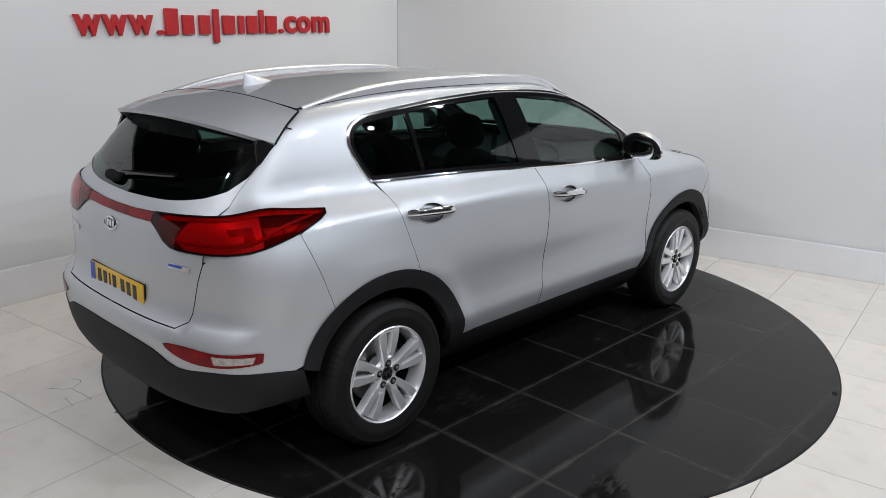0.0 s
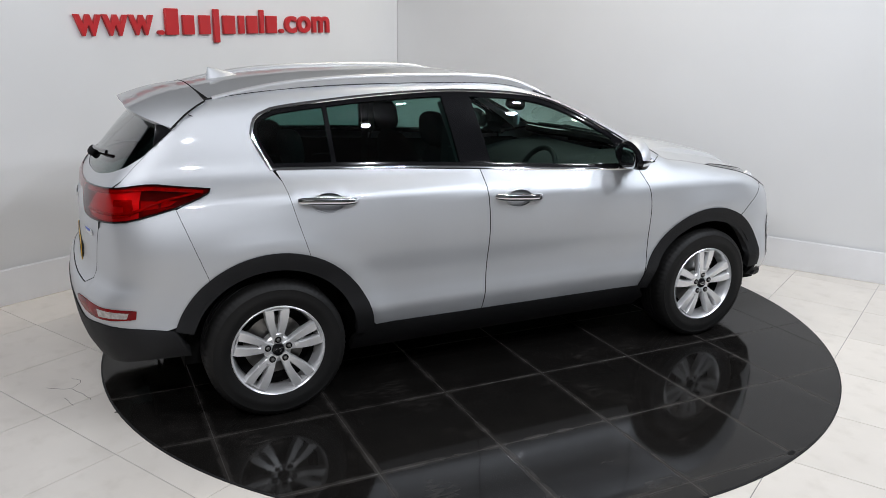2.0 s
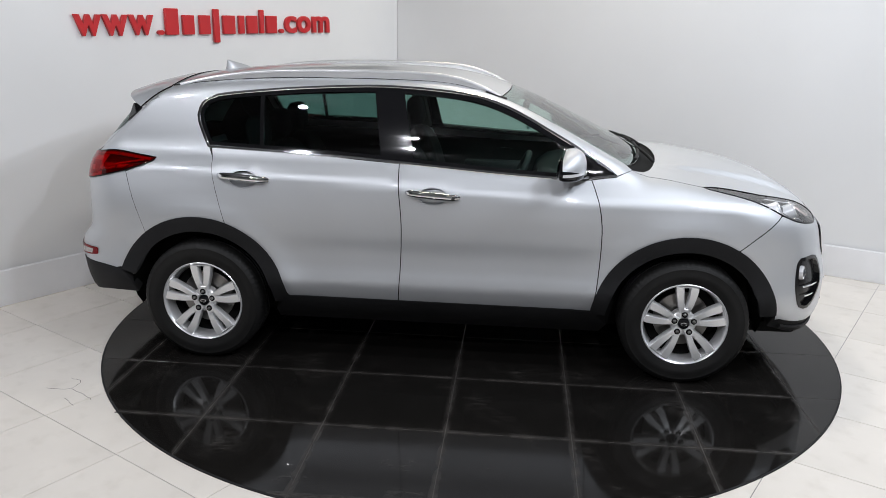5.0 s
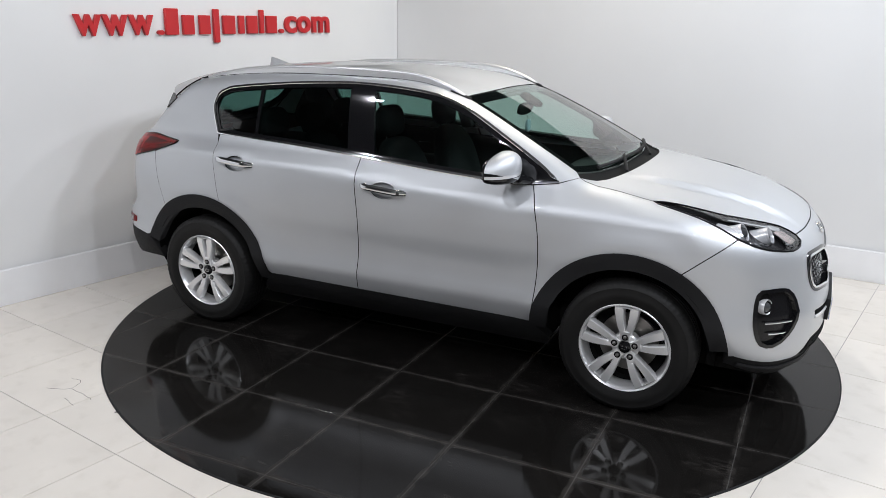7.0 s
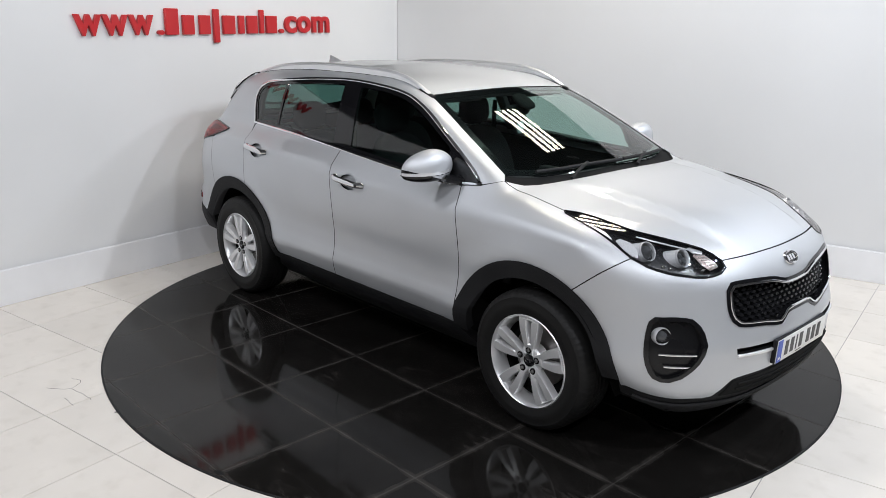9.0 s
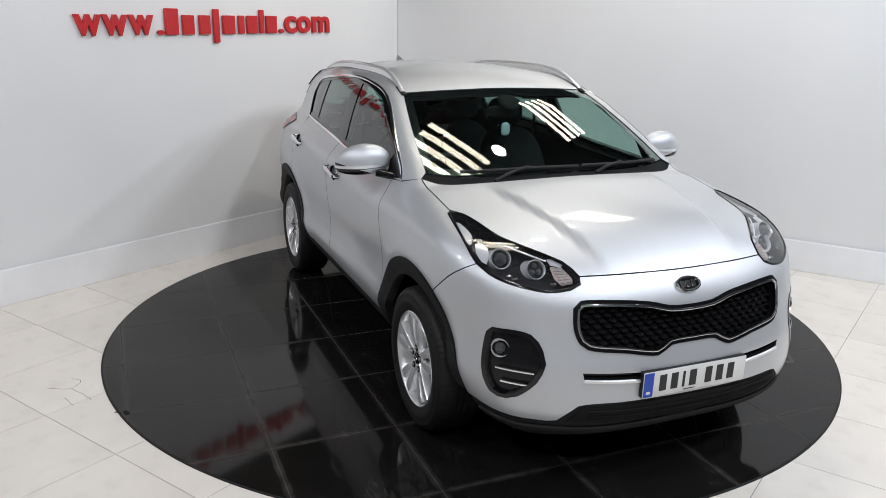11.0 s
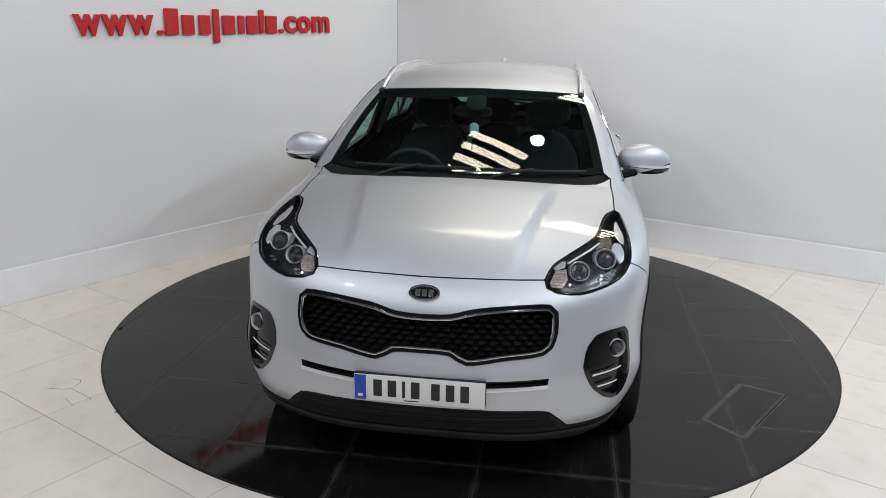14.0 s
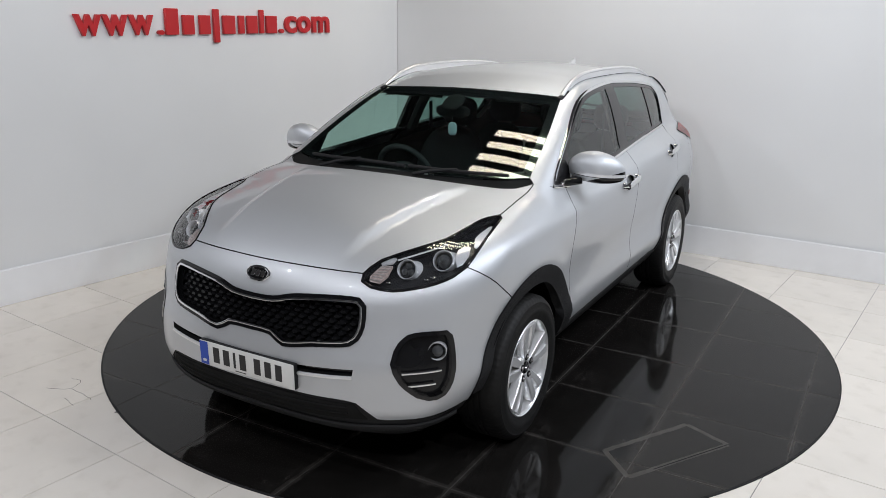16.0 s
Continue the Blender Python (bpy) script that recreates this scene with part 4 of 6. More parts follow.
    bot = snap(smooth_curve([(-1.80, 0.88, 0.512), (-1.93, 0.85, 0.53), (-2.095, 0.74, 0.54), (-2.164, 0.54, 0.525), (-2.19, 0.40, 0.572), (-2.205, 0.2, 0.59), (-2.21, 0, 0.592), (-2.205, -0.2, 0.59), (-2.19, -0.40, 0.572), (-2.164, -0.54, 0.525), (-2.095, -0.74, 0.54), (-1.93, -0.85, 0.53), (-1.80, -0.88, 0.512)], 0.04))
    rb = np.concatenate([half, spaced([gl[-1], mirrored(gl)[-1]], 0.05)[1:-1], mirrored(half)[::-1], bot[1:-1]])
    skin("rear_bumper", rb, "tail", PAINT, car, "silver painted rear bumper", inset=0.002, step=0.04)
    b2 = snap(smooth_curve([(-1.735, 0.87, 0.352), (-1.93, 0.79, 0.385), (-2.08, 0.5, 0.36), (-2.13, 0, 0.325), (-2.08, -0.5, 0.36), (-1.93, -0.79, 0.385), (-1.735, -0.87, 0.352)], 0.04))
    skin("rear_bumper_skirt", np.concatenate([bot, b2[::-1]]), "tail", BLACK_PLASTIC, car, "black plastic lower rear bumper", inset=0.0, lift=0.005, depth=0.06)
    for s in (-1, 1):
        rf = sided(snap(smooth_curve([(-2.183, -0.474, 0.618), (-2.152, -0.58, 0.628), (-2.10, -0.72, 0.622), (-1.955, -0.846, 0.618), (-1.96, -0.845, 0.582), (-2.09, -0.75, 0.568), (-2.145, -0.63, 0.568), (-2.172, -0.53, 0.588)], 0.03, True)), s)
        skin("rear_fog_lamp", rf, "tail", RED_LENS, car, "red bumper fog lamp and reflector", inset=0, lift=0.006, depth=0.015, step=0.02)
        clear = sided(snap(spaced([(-2.10, -0.715, 0.612), (-1.985, -0.83, 0.610), (-1.995, -0.825, 0.584), (-2.10, -0.725, 0.580)], 0.03, True)), s)
        skin("reversing_lamp", clear, "tail", FROSTED, car, "frosted clear reversing lamp", inset=0, lift=0.0085, depth=0.006, step=0.02)


body_panels()


def spoiler():
    """The lip over the rear window: its side edges follow the tailgate joint."""
    V, F = [], []
    nx, ny = 12, 36
    for k in (0, 1):
        for i in range(nx + 1):
            for j in range(ny + 1):
                v, u = -1 + 2 * j / ny, i / nx
                a = abs(v)
                lx, ly = -1.572 + 0.012 * v * v, 0.580 * v
                lz = float(top_height(np.array([lx]), np.array([ly * 0.96]))[0]) 
                tx, ty = -1.892 + 0.168 * a ** 5.5, 0.642 * v
                tz = 1.478 - 0.026 * v * v - 0.052 * a ** 6
                x, y = lx + (tx - lx) * u, ly + (ty - ly) * u
                z = lz + (tz - lz) * u + 0.014 * math.sin(math.pi * u) * (1 - 0.2 * a)
                if k:
                    z -= 0.030 * (1 - 0.45 * u)
                    y *= 0.985
                    x += 0.008 * u
                V.append((x, y, z + 0.003))
    m = ny + 1
    o = (nx + 1) * m
    for i in range(nx):
        for j in range(ny):
            a = i * m + j
            F.append((a, a + m, a + m + 1, a + 1))
            F.append((o + a, o + a + 1, o + a + m + 1, o + a + m))
    for j in range(ny):
        a = nx * m + j
        F.append((a, o + a, o + a + 1, a + 1))
        F.append((j, j + 1, o + j + 1, o + j))
    for i in range(nx):
        a = i * m
        F.append((a, o + a, o + a + m, a + m))
        a = i * m + ny
        F.append((a, a + m, o + a + m, o + a))
    bm = bmesh.new()
    bm.from_mesh(mesh_of("spoiler", V, F))
    bmesh.ops.recalc_face_normals(bm, faces=bm.faces)
    part("spoiler", bm, PAINT, car, "silver roof spoiler over the rear window")

    for s in (-1, 1):
        A, B, C = Vector((-1.695, s * 0.632, 1.415)), Vector((-1.808, s * 0.650, 1.322)), Vector((-1.785, s * 0.606, 1.418))
        bm = bmesh.new()
        o = Vector((0.0, -s * 0.02, -0.004))
        f = [bm.verts.new(p) for p in (A, B, C)]
        g = [bm.verts.new(p + o) for p in (A, B, C)]
        bm.faces.new(f)
        bm.faces.new(g[::-1])
        for i in range(3):
            j = (i + 1) % 3
            bm.faces.new((f[i], g[i], g[j], f[j]))
        bmesh.ops.recalc_face_normals(bm, faces=bm.faces)
        bmesh.ops.bevel(bm, geom=bm.edges[:], offset=0.002, segments=1, affect="EDGES")
        part("spoiler_side_blade", bm, GLOSS_BLACK, car, "black side blade under the spoiler")

    for s in (-1, 1):
        side = []
        lx, ly = -1.560, 0.580
        lz = float(top_height(np.array([lx]), np.array([ly * 0.96]))[0])
        for u in np.linspace(0, 1, 8):
            x, y = lx + (-1.724 - lx) * u, ly + (0.642 - ly) * u
            side.append((x, s * (y + 0.002), lz + (1.400 - lz) * u + 0.011 * math.sin(math.pi * u)))
        part("spoiler_joint", tube(side, 0.0045, n=6, up=(0, 0, 1)), LINER, car, "dark joint beside the spoiler")
    seam = []
    for v in np.linspace(-1, 1, 25):
        x, y = -1.570 + 0.012 * v * v, 0.580 * v
        seam.append((x, y, float(top_height(np.array([x]), np.array([y * 0.96]))[0]) + 0.0025))
    part("spoiler_seam", tube(seam, 0.003, n=6, up=(0, 0, 1)), LINER, car, "dark joint between roof and spoiler")


spoiler()


# ---------------------------------------------------------------- wheels
def spoke_mesh(k):
    """One of the five split spokes of the alloy wheel; axis y, outside is -y."""
    R = 0.213

    def depth(r):
        return -0.048 + 0.022 * max(0.0, 1 - r / R) ** 1.3 - 0.003 * math.sin(math.pi * min(1, r / R))
    V, F = [], []
    for a in (radians(90 + 72 * k),):
        u, w = np.array((math.cos(a), math.sin(a))), np.array((-math.sin(a), math.cos(a)))
        out = [(0.028, -0.022), (0.062, -0.027), (0.10, -0.040), (0.15, -0.054), (0.19, -0.061), (0.212, -0.061), (0.212, 0.061), (0.19, 0.061), (0.15, 0.054), (0.10, 0.040), (0.062, 0.027), (0.028, 0.022)]
        slot = [(0.088, 0.0), (0.12, -0.0075), (0.16, -0.0125), (0.205, -0.0145), (0.205, 0.0145), (0.16, 0.0125), (0.12, 0.0075)]
        L = spaced(out, 0.009, True)
        S = spaced(slot, 0.009, True)
        V2, T = fill([L, S], 0.016, np.concatenate([inset_loop(L, 0.004), inset_loop(S, -0.004)]))
        n = len(V2)
        dist = np.min(np.hypot(V2[:, None, 0] - np.concatenate([L, S])[None, :, 0], V2[:, None, 1] - np.concatenate([L, S])[None, :, 1]), 1)
        o = len(V)
        for top in (1, 0):
            for (r, t), d in zip(V2, dist):
                p = u * r + w * t
                rr = math.hypot(*p)
                y = depth(rr) + (-0.007 * min(1, d / 0.0038) if top else 0.035)
                V.append((p[0], y, p[1]))
        edge = {}
        for t in T:
            F.append((o + t[0], o + t[1], o + t[2]))
            for i in range(3):
                edge[(t[i], t[(i + 1) % 3])] = 1
        for a_, b_ in edge:
            if (b_, a_) not in edge:
                F.append((o + a_, o + n + a_, o + n + b_, o + b_))
    return V, F


def wheel(x, y, out):
    """out: -1 for the car's right, 1 for its left."""
    bm = bmesh.new()
    lathe([(0.232, -0.052), (0.226, -0.058), (0.219, -0.052), (0.213, -0.030), (0.205, 0.0), (0.196, 0.06), (0.20, 0.14), (0.225, 0.15)], 72, "y", bm)
    hub = part("wheel", bm, ALLOY, car, "silver five split-spoke alloy wheel")
    part("hub_ring", lathe([(0.070, 0.03), (0.070, -0.020), (0.062, -0.030), (0.034, -0.036), (0.030, -0.026)], 48, "y"), ALLOY, hub)
    for k in range(5):
        sp = bmesh.new()
        sp.from_mesh(mesh_of("spoke", *spoke_mesh(k)))
        bmesh.ops.recalc_face_normals(sp, faces=sp.faces)
        part("spoke", sp, ALLOY, hub)
    tyre = [(0.226, 0.15), (0.245, 0.165), (0.29, 0.168), (0.325, 0.158), (0.342, 0.14), (0.3455, 0.11)]
    for g in (0.085, 0.055, 0.025):
        tyre += [(0.346, g + 0.006), (0.339, g + 0.004), (0.339, g - 0.004), (0.346, g - 0.006)]
    tyre += [(0.3455, -0.01), (0.342, -0.036), (0.331, -0.052), (0.312, -0.061), (0.308, -0.0595), (0.285, -0.066), (0.262, -0.064), (0.258, -0.062), (0.242, -0.060), (0.229, -0.053), (0.226, -0.045)]
    tb = lathe(tyre, 216, "y")
    for i, v in enumerate(tb.verts):
        r = math.hypot(v.co.x, v.co.z)
        if r > 0.328 and -0.055 < v.co.y < 0.0 and i % 216 % 3 == 0:
            k = 1 - 0.0035 / r
            v.co.x, v.co.z = v.co.x * k, v.co.z * k
    part("tyre", tb, RUBBER, hub, "black rubber tyre with moulded sidewall")
    part("hub_cap", lathe([(0.0005, -0.046), (0.022, -0.045), (0.028, -0.042), (0.031, -0.034), (0.031, 0.01)], 32, "y"), GLOSS_BLACK, hub, "black centre cap with plain oval badge")
    part("cap_badge", tube([(0.015 * math.cos(t), -0.0465, 0.008 * math.sin(t)) for t in np.linspace(0, 2 * math.pi, 20)[:-1]], 0.0018, True, 6, 1, (0, 1, 0)), CHROME, hub)
    for k in range(5):
        a = radians(90 + 72 * k)
        c = (0.054 * math.cos(a), 0, 0.054 * math.sin(a))
        # No hole is cut: a flat black disc stands in for its shade.
        part("nut_hole_shade", lathe([(0.0005, -0.0452), (0.0145, -0.0452), (0.0165, -0.0442), (0.0165, -0.03)], 20, "y", center=c), GLOSS_BLACK, hub, "flat black disc for the shade in a nut hole")
        part("wheel_nut", lathe([(0.0005, -0.054), (0.0055, -0.053), (0.0085, -0.049), (0.009, -0.044)], 12, "y", center=c), STEEL, hub)
    part("brake_disc", lathe([(0.06, 0.045), (0.15, 0.045), (0.15, 0.065), (0.06, 0.065)], 48, "y"), STEEL, hub, "worn steel brake disc")
    part("inner_barrel", lathe([(0.001, 0.075), (0.195, 0.075), (0.197, 0.02)], 48, "y"), LINER, hub)
    hub.matrix_basis = pose(x, y, 0.345, 0, 0, 0 if out < 0 else 180)
    return hub


w0 = wheel(1.335, -0.845, -1)
for x, y, o in ((-1.335, -0.845, -1), (1.335, 0.845, 1), (-1.335, 0.845, 1)):
    copy_thing(w0, pose(x, y, 0.345, 0, 0, 0 if o < 0 else 180))


def underside():
    for cx in (-1.335, 1.325):
        for s in (-1, 1):
            bm = bmesh.new()
            prev = None
            for i in range(25):
                a = radians(-10 + 200 * i / 24)
                reach = 0.893 - 0.13 * abs(i / 12 - 1) ** 5
                x, z = cx + 0.43 * math.cos(a), 0.345 + 0.43 * math.sin(a)
                cur = [bm.verts.new((x, s * reach, z)), bm.verts.new((x, s * 0.55, z))]
                if prev:
                    bm.faces.new((prev[0], cur[0], cur[1], prev[1]))
                prev = cur
            bmesh.ops.solidify(bm, geom=bm.faces[:], thickness=0.006)
            ring = [bm.verts.new((cx + 0.432 * math.cos(radians(a)), s * 0.548, 0.345 + 0.432 * math.sin(radians(a)))) for a in np.linspace(-20, 200, 27)]
            bm.faces.new(ring)
            part("wheel_arch_liner", bm, LINER, car, "black felt wheel arch liner")
    bm = box((-1.86, -0.50, 0.25), (1.95, 0.50, 0.33), 0.03)
    box((1.70, -0.70, 0.25), (1.98, 0.70, 0.32), 0.02, 2, bm)
    box((-0.86, -0.74, 0.235), (0.86, 0.74, 0.30), 0.02, 2, bm)
    box((-1.25, -0.55, 0.28), (-1.30, 0.55, 0.9), 0.0, 2, bm)
    part("floor_pan", bm, LINER, car, "black underside of the car")
    for x in (-1.335, 1.335):
        part("axle", tube([(x, -0.78, 0.345), (x, 0.78, 0.345)], 0.05, up=(0, 0, 1)), LINER, car)


underside()
table_tiles()


# ---------------------------------------------------------------- car details
def placed(bm, m):
    bmesh.ops.transform(bm, matrix=m, verts=bm.verts)
    return bm


def frame_at(p, tilt=0.0):
    """A pose on the form at p: z outwards, x along the car's length, y across."""
    q = snap([p])
    n = Vector(normals_at(q)[0])
    x = Vector((0, 0, 1)).cross(n).normalized()
    y = n.cross(x).normalized()
    return Matrix(((x.x, y.x, n.x, q[0][0]), (x.y, y.y, n.y, q[0][1]), (x.z, y.z, n.z, q[0][2]), (0, 0, 0, 1)))


def blob(sx, sy, sz, power=2.6, nu=28, nv=16):
    """A rounded box-like shell."""
    bm = bmesh.new()
    f = lambda c: math.copysign(abs(c) ** (2 / power), c)
    rows = []
    for j in range(1, nv):
        v = -math.pi / 2 + math.pi * j / nv
        rows.append([bm.verts.new((sx * f(math.cos(v)) * f(math.cos(u)), sy * f(math.cos(v)) * f(math.sin(u)), sz * f(math.sin(v)))) for u in (2 * math.pi * i / nu for i in range(nu))])
    for a, b in zip(rows, rows[1:]):
        for i in range(nu):
            bm.faces.new((a[i], a[(i + 1) % nu], b[(i + 1) % nu], b[i]))
    for ring, z in ((rows[0][::-1], -sz), (rows[-1], sz)):
        c = bm.verts.new((0, 0, z))
        for i in range(nu):
            bm.faces.new((ring[i], ring[(i + 1) % nu], c))
    return bm


def mirrors():
    """Swept-back shell: painted cap in front and above, black housing behind and below, light strip across."""
    def shell_mesh(k):
        bm = blob(0.070 * k, 0.143 * k, 0.085 * k, 2.25, 36, 22)
        for v in bm.verts:
            u = v.co.y / 0.146
            v.co.z += -0.016 * u + (0.012 * (1 - u * u) if v.co.z > 0 else 0)
            v.co.z *= 1 - 0.16 * max(0, -u)
            if v.co.z < -0.045:
                v.co.z = -0.045 + (v.co.z + 0.045) * 0.45
            v.co.x += -0.042 * max(0, u) ** 1.6 - 0.012 * u * u
            if v.co.x < -0.052 - 0.03 * max(0, u):
                v.co.x = -0.052 - 0.03 * max(0, u) + (v.co.x + 0.052 + 0.03 * max(0, u)) * 0.12
        return bm
    for s in (-1, 1):
        m = Matrix.Translation((0.690, s * 0.938, 1.183)) @ Matrix.Diagonal((1, s, 1, 1))

        def oriented(bm):
            placed(bm, m)
            bmesh.ops.recalc_face_normals(bm, faces=bm.faces)
            return bm
        core = part("mirror_housing", oriented(shell_mesh(0.975)), GLOSS_BLACK, car, "silver capped door mirror in a black housing")
        cap = shell_mesh(1.0)
        for co, no in (((0, 0, -0.040), (0, -0.30, 1)), ((-0.030, 0, 0), (1, 0.20, 0.10))):
            bmesh.ops.bisect_plane(cap, geom=cap.verts[:] + cap.edges[:] + cap.faces[:], plane_co=co, plane_no=no, clear_inner=True)
        part("mirror_cap", oriented(cap), PAINT, core, "silver painted mirror cap")
        ref = shell_mesh(1.004)
        bmesh.ops.bisect_plane(ref, geom=ref.verts[:] + ref.edges[:] + ref.faces[:], plane_co=(0, 0, -0.021), plane_no=(0, 0.05, 1), clear_inner=True)
        bmesh.ops.bisect_plane(ref, geom=ref.verts[:] + ref.edges[:] + ref.faces[:], plane_co=(0, 0, -0.006), plane_no=(0, 0.05, 1), clear_outer=True)
        bmesh.ops.bisect_plane(ref, geom=ref.verts[:] + ref.edges[:] + ref.faces[:], plane_co=(-0.012, -0.035, 0), plane_no=(0.55, 0.85, 0.5), clear_inner=True)
        bmesh.ops.bisect_plane(ref, geom=ref.verts[:] + ref.edges[:] + ref.faces[:], plane_co=(-0.055, 0, 0), plane_no=(1, 0, 0), clear_inner=True)
        part("indicator", oriented(ref), REFLECTOR, core, "clear indicator strip")
        groove = shell_mesh(1.002)
        for z, out in ((-0.0245, False), (-0.0215, True)):
            k = {"clear_outer": True} if out else {"clear_inner": True}
            bmesh.ops.bisect_plane(groove, geom=groove.verts[:] + groove.edges[:] + groove.faces[:], plane_co=(0, 0, z), plane_no=(0, 0.05, 1), **k)
        bmesh.ops.bisect_plane(groove, geom=groove.verts[:] + groove.edges[:] + groove.faces[:], plane_co=(-0.03, -0.04, 0), plane_no=(0.6, 0.8, 0), clear_inner=True)
        part("indicator_groove", oriented(groove), GLOSS_BLACK, core, "")
        part("mirror_glass", placed(blob(0.004, 0.104, 0.056, 3), Matrix.Translation((0.628, s * 0.945, 1.180)) @ Matrix.Rotation(radians(12 * s), 4, "Z")), CHROME, core, "mirror glass")
        arm = tube([(0.790, s * 0.750, 1.112), (0.765, s * 0.80, 1.118), (0.725, s * 0.88, 1.136)], 0.044, n=12, flat=0.5, up=(0, 0, 1))
        part("mirror_arm", arm, GLOSS_BLACK, core, "black mirror arm")
        sail = on_side([(0.93, 1.128), (0.80, 1.205), (0.715, 1.255), (0.70, 1.11), (0.80, 1.108)], s)
        skin("mirror_sail", spaced(sail, 0.03, True), FLANK[s], GLOSS_BLACK, core, "black corner cover behind the mirror", inset=0.004, lift=0.004, depth=0.006, step=0.03)


def handles():
    """Chrome bars on two feet over a dished bowl in the door skin."""
    for s in (-1, 1):
        for k, (x0, z0, dz) in enumerate(HANDLES):
            T = np.linspace(-1, 1, 21)
            P = on_side([(x0 + t * 0.142, z0 + dz * t + 0.004) for t in T], s)
            N = normals_at(P)
            out = [0.002 + 0.031 * (1 - abs(t) ** 6) for t in T]
            Q = [p + n * o for p, n, o in zip(P, N, out)]
            h = part("door_handle", tube(Q, 0.0185, n=14, flat=0.55, up=[Vector(v) for v in N], taper=[0.72 + 0.28 * (1 - abs(t) ** 4) for t in T]), CHROME, car, "bright chrome door handle")
            for t, nm in ((-0.82, "handle_foot"), (0.82, "handle_foot")):
                q = on_side([(x0 + t * 0.142, z0 + dz * t + 0.004)], s)[0]
                part(nm, placed(blob(0.024, 0.018, 0.018, 3), frame_at(q)), CHROME, h, "")
            loop = bowl_loop(k, s)
            skin("handle_bowl", loop, FLANK[s], BOWL, h, "dished silver bowl behind the handle", inset=-0.001, lift=-0.020, depth=-0.020, step=0.02)
            band("bowl_edge", loop, BOWL, h, 0.0035, True, 0.6, 0.0)
            lock = on_side([(x0 + 0.108, z0 + dz * 0.8 + 0.004)], s)[0]
            if k == 1:
                part("key_cover", placed(blob(0.012, 0.010, 0.004, 2.4), frame_at(lock) @ Matrix.Translation((0, 0, 0.034))), DARK_METAL, h, "")


def rails():
    for s in (-1, 1):
        prof = [(0.30, 0.002), (0.24, 0.014), (0.14, 0.028), (0.0, 0.037), (-0.3, 0.041), (-0.7, 0.040), (-1.1, 0.034), (-1.3, 0.023), (-1.45, 0.009), (-1.52, 0.002)]
        C = smooth_curve([(x, h, 0) for x, h in prof], 0.05)
        ys = np.interp(C[:, 0], [-1.56, -1.2, -0.6, 0.1, 0.31], [0.545, 0.558, 0.572, 0.578, 0.585])
        base = on_top(np.stack([C[:, 0], s * ys], 1))
        top = base + np.stack([0 * C[:, 0], 0 * C[:, 0], C[:, 1]], 1)
        r = part("roof_rail", tube(top, 0.0135, n=10, flat=0.75, up=(0, 0, 1)), ALLOY, car, "satin silver roof rail")
        V, F = [], []
        for b, t in zip(base, top):
            for q, dz in ((b, -0.004), (t, -0.006)):
                for dy in (-0.007, 0.007):
                    V.append((q[0], q[1] + dy, q[2] + dz))
        for i in range(len(base) - 1):
            a = 4 * i
            F += [(a, a + 4, a + 6, a + 2), (a + 1, a + 3, a + 7, a + 5)]
        part("rail_foot", mesh_of("rail_foot", V, F, ALLOY), ALLOY, r, "silver web under the rail")


def rail_pads():
    for s in (-1, 1):
        P = on_top([(x, s * y) for x, y in ((0.335, 0.588), (0.30, 0.586), (0.26, 0.584), (0.22, 0.582))])
        band("rail_pad", P, BLACK_PLASTIC, car, 0.017, False, 0.35, 0.002, "black pad at the foot of the roof rail")


def aerial():
    V, F = [], []
    rows = []
    for h in np.linspace(0, 0.060, 7):
        u = h / 0.060
        back, front = -1.457 + 0.012 * u, -1.288 - 0.150 * u ** 1.1
        w = 0.030 * (1 - u) ** 1.1 + 0.0025
        ring = []
        for i in range(20):
            a = 2 * math.pi * i / 20
            x = (back + front) / 2 + (front - back) / 2 * math.cos(a)
            taper = 1 - 0.75 * max(0, math.cos(a)) ** 1.5
            ring.append((x, w * math.sin(a) * taper, float(top_height(np.array([x]), np.array([0.0]))[0]) + h - 0.002))
        rows.append(len(V))
        V += ring
    for a, b in zip(rows, rows[1:]):
        for i in range(20):
            F.append((a + i, a + (i + 1) % 20, b + (i + 1) % 20, b + i))
    F.append(tuple(rows[-1] + i for i in range(20)))
    part("roof_aerial", mesh_of("aerial", V, F, PAINT), PAINT, car, "silver fin-shaped roof aerial")


def plate(name, face, x, z, tilt, nose):
    """A number plate with a blue band and plain dark bars for its characters."""
    d = 1 if nose else -1
    bm = box((-0.26, -0.0555, 0), (0.26, 0.0555, 0.004), 0.003)
    m = Matrix.Translation((x, 0, z)) @ Matrix.Rotation(radians(90 * d), 4, "Z") @ Matrix.Rotation(radians(90 + tilt), 4, "X")
    ob = part(name, placed(bm, m), face, car, "number plate with plain dark bars")
    part("plate_holder", placed(box((-0.261, -0.0565, -0.022), (0.261, 0.0565, -0.001), 0.003), m), BLACK_PLASTIC, ob, "black plate holder")
    part("blue_band", placed(box((-0.258, -0.053, 0.0042), (-0.212, 0.053, 0.0052)), m), BLUE, ob, "blue band", smooth=False)
    part("band_mark", placed(box((-0.245, -0.040, 0.0054), (-0.225, -0.028, 0.0060)), m), WHITE_PLATE, ob, "", smooth=False)
    x0 = -0.182
    for i in range(7):
        w = 0.012 if i == 2 else 0.034
        part("character_bar", placed(box((x0, -0.034, 0.0042), (x0 + w, 0.037, 0.0056)), m), CHAR_BLACK, ob, "", smooth=False)
        x0 += w + (0.046 if i == 3 else 0.0235)
    part("maker_bar", placed(box((-0.06, -0.048, 0.0042), (0.0, -0.0445, 0.0052)), m), CHAR_BLACK, ob, "", smooth=False)


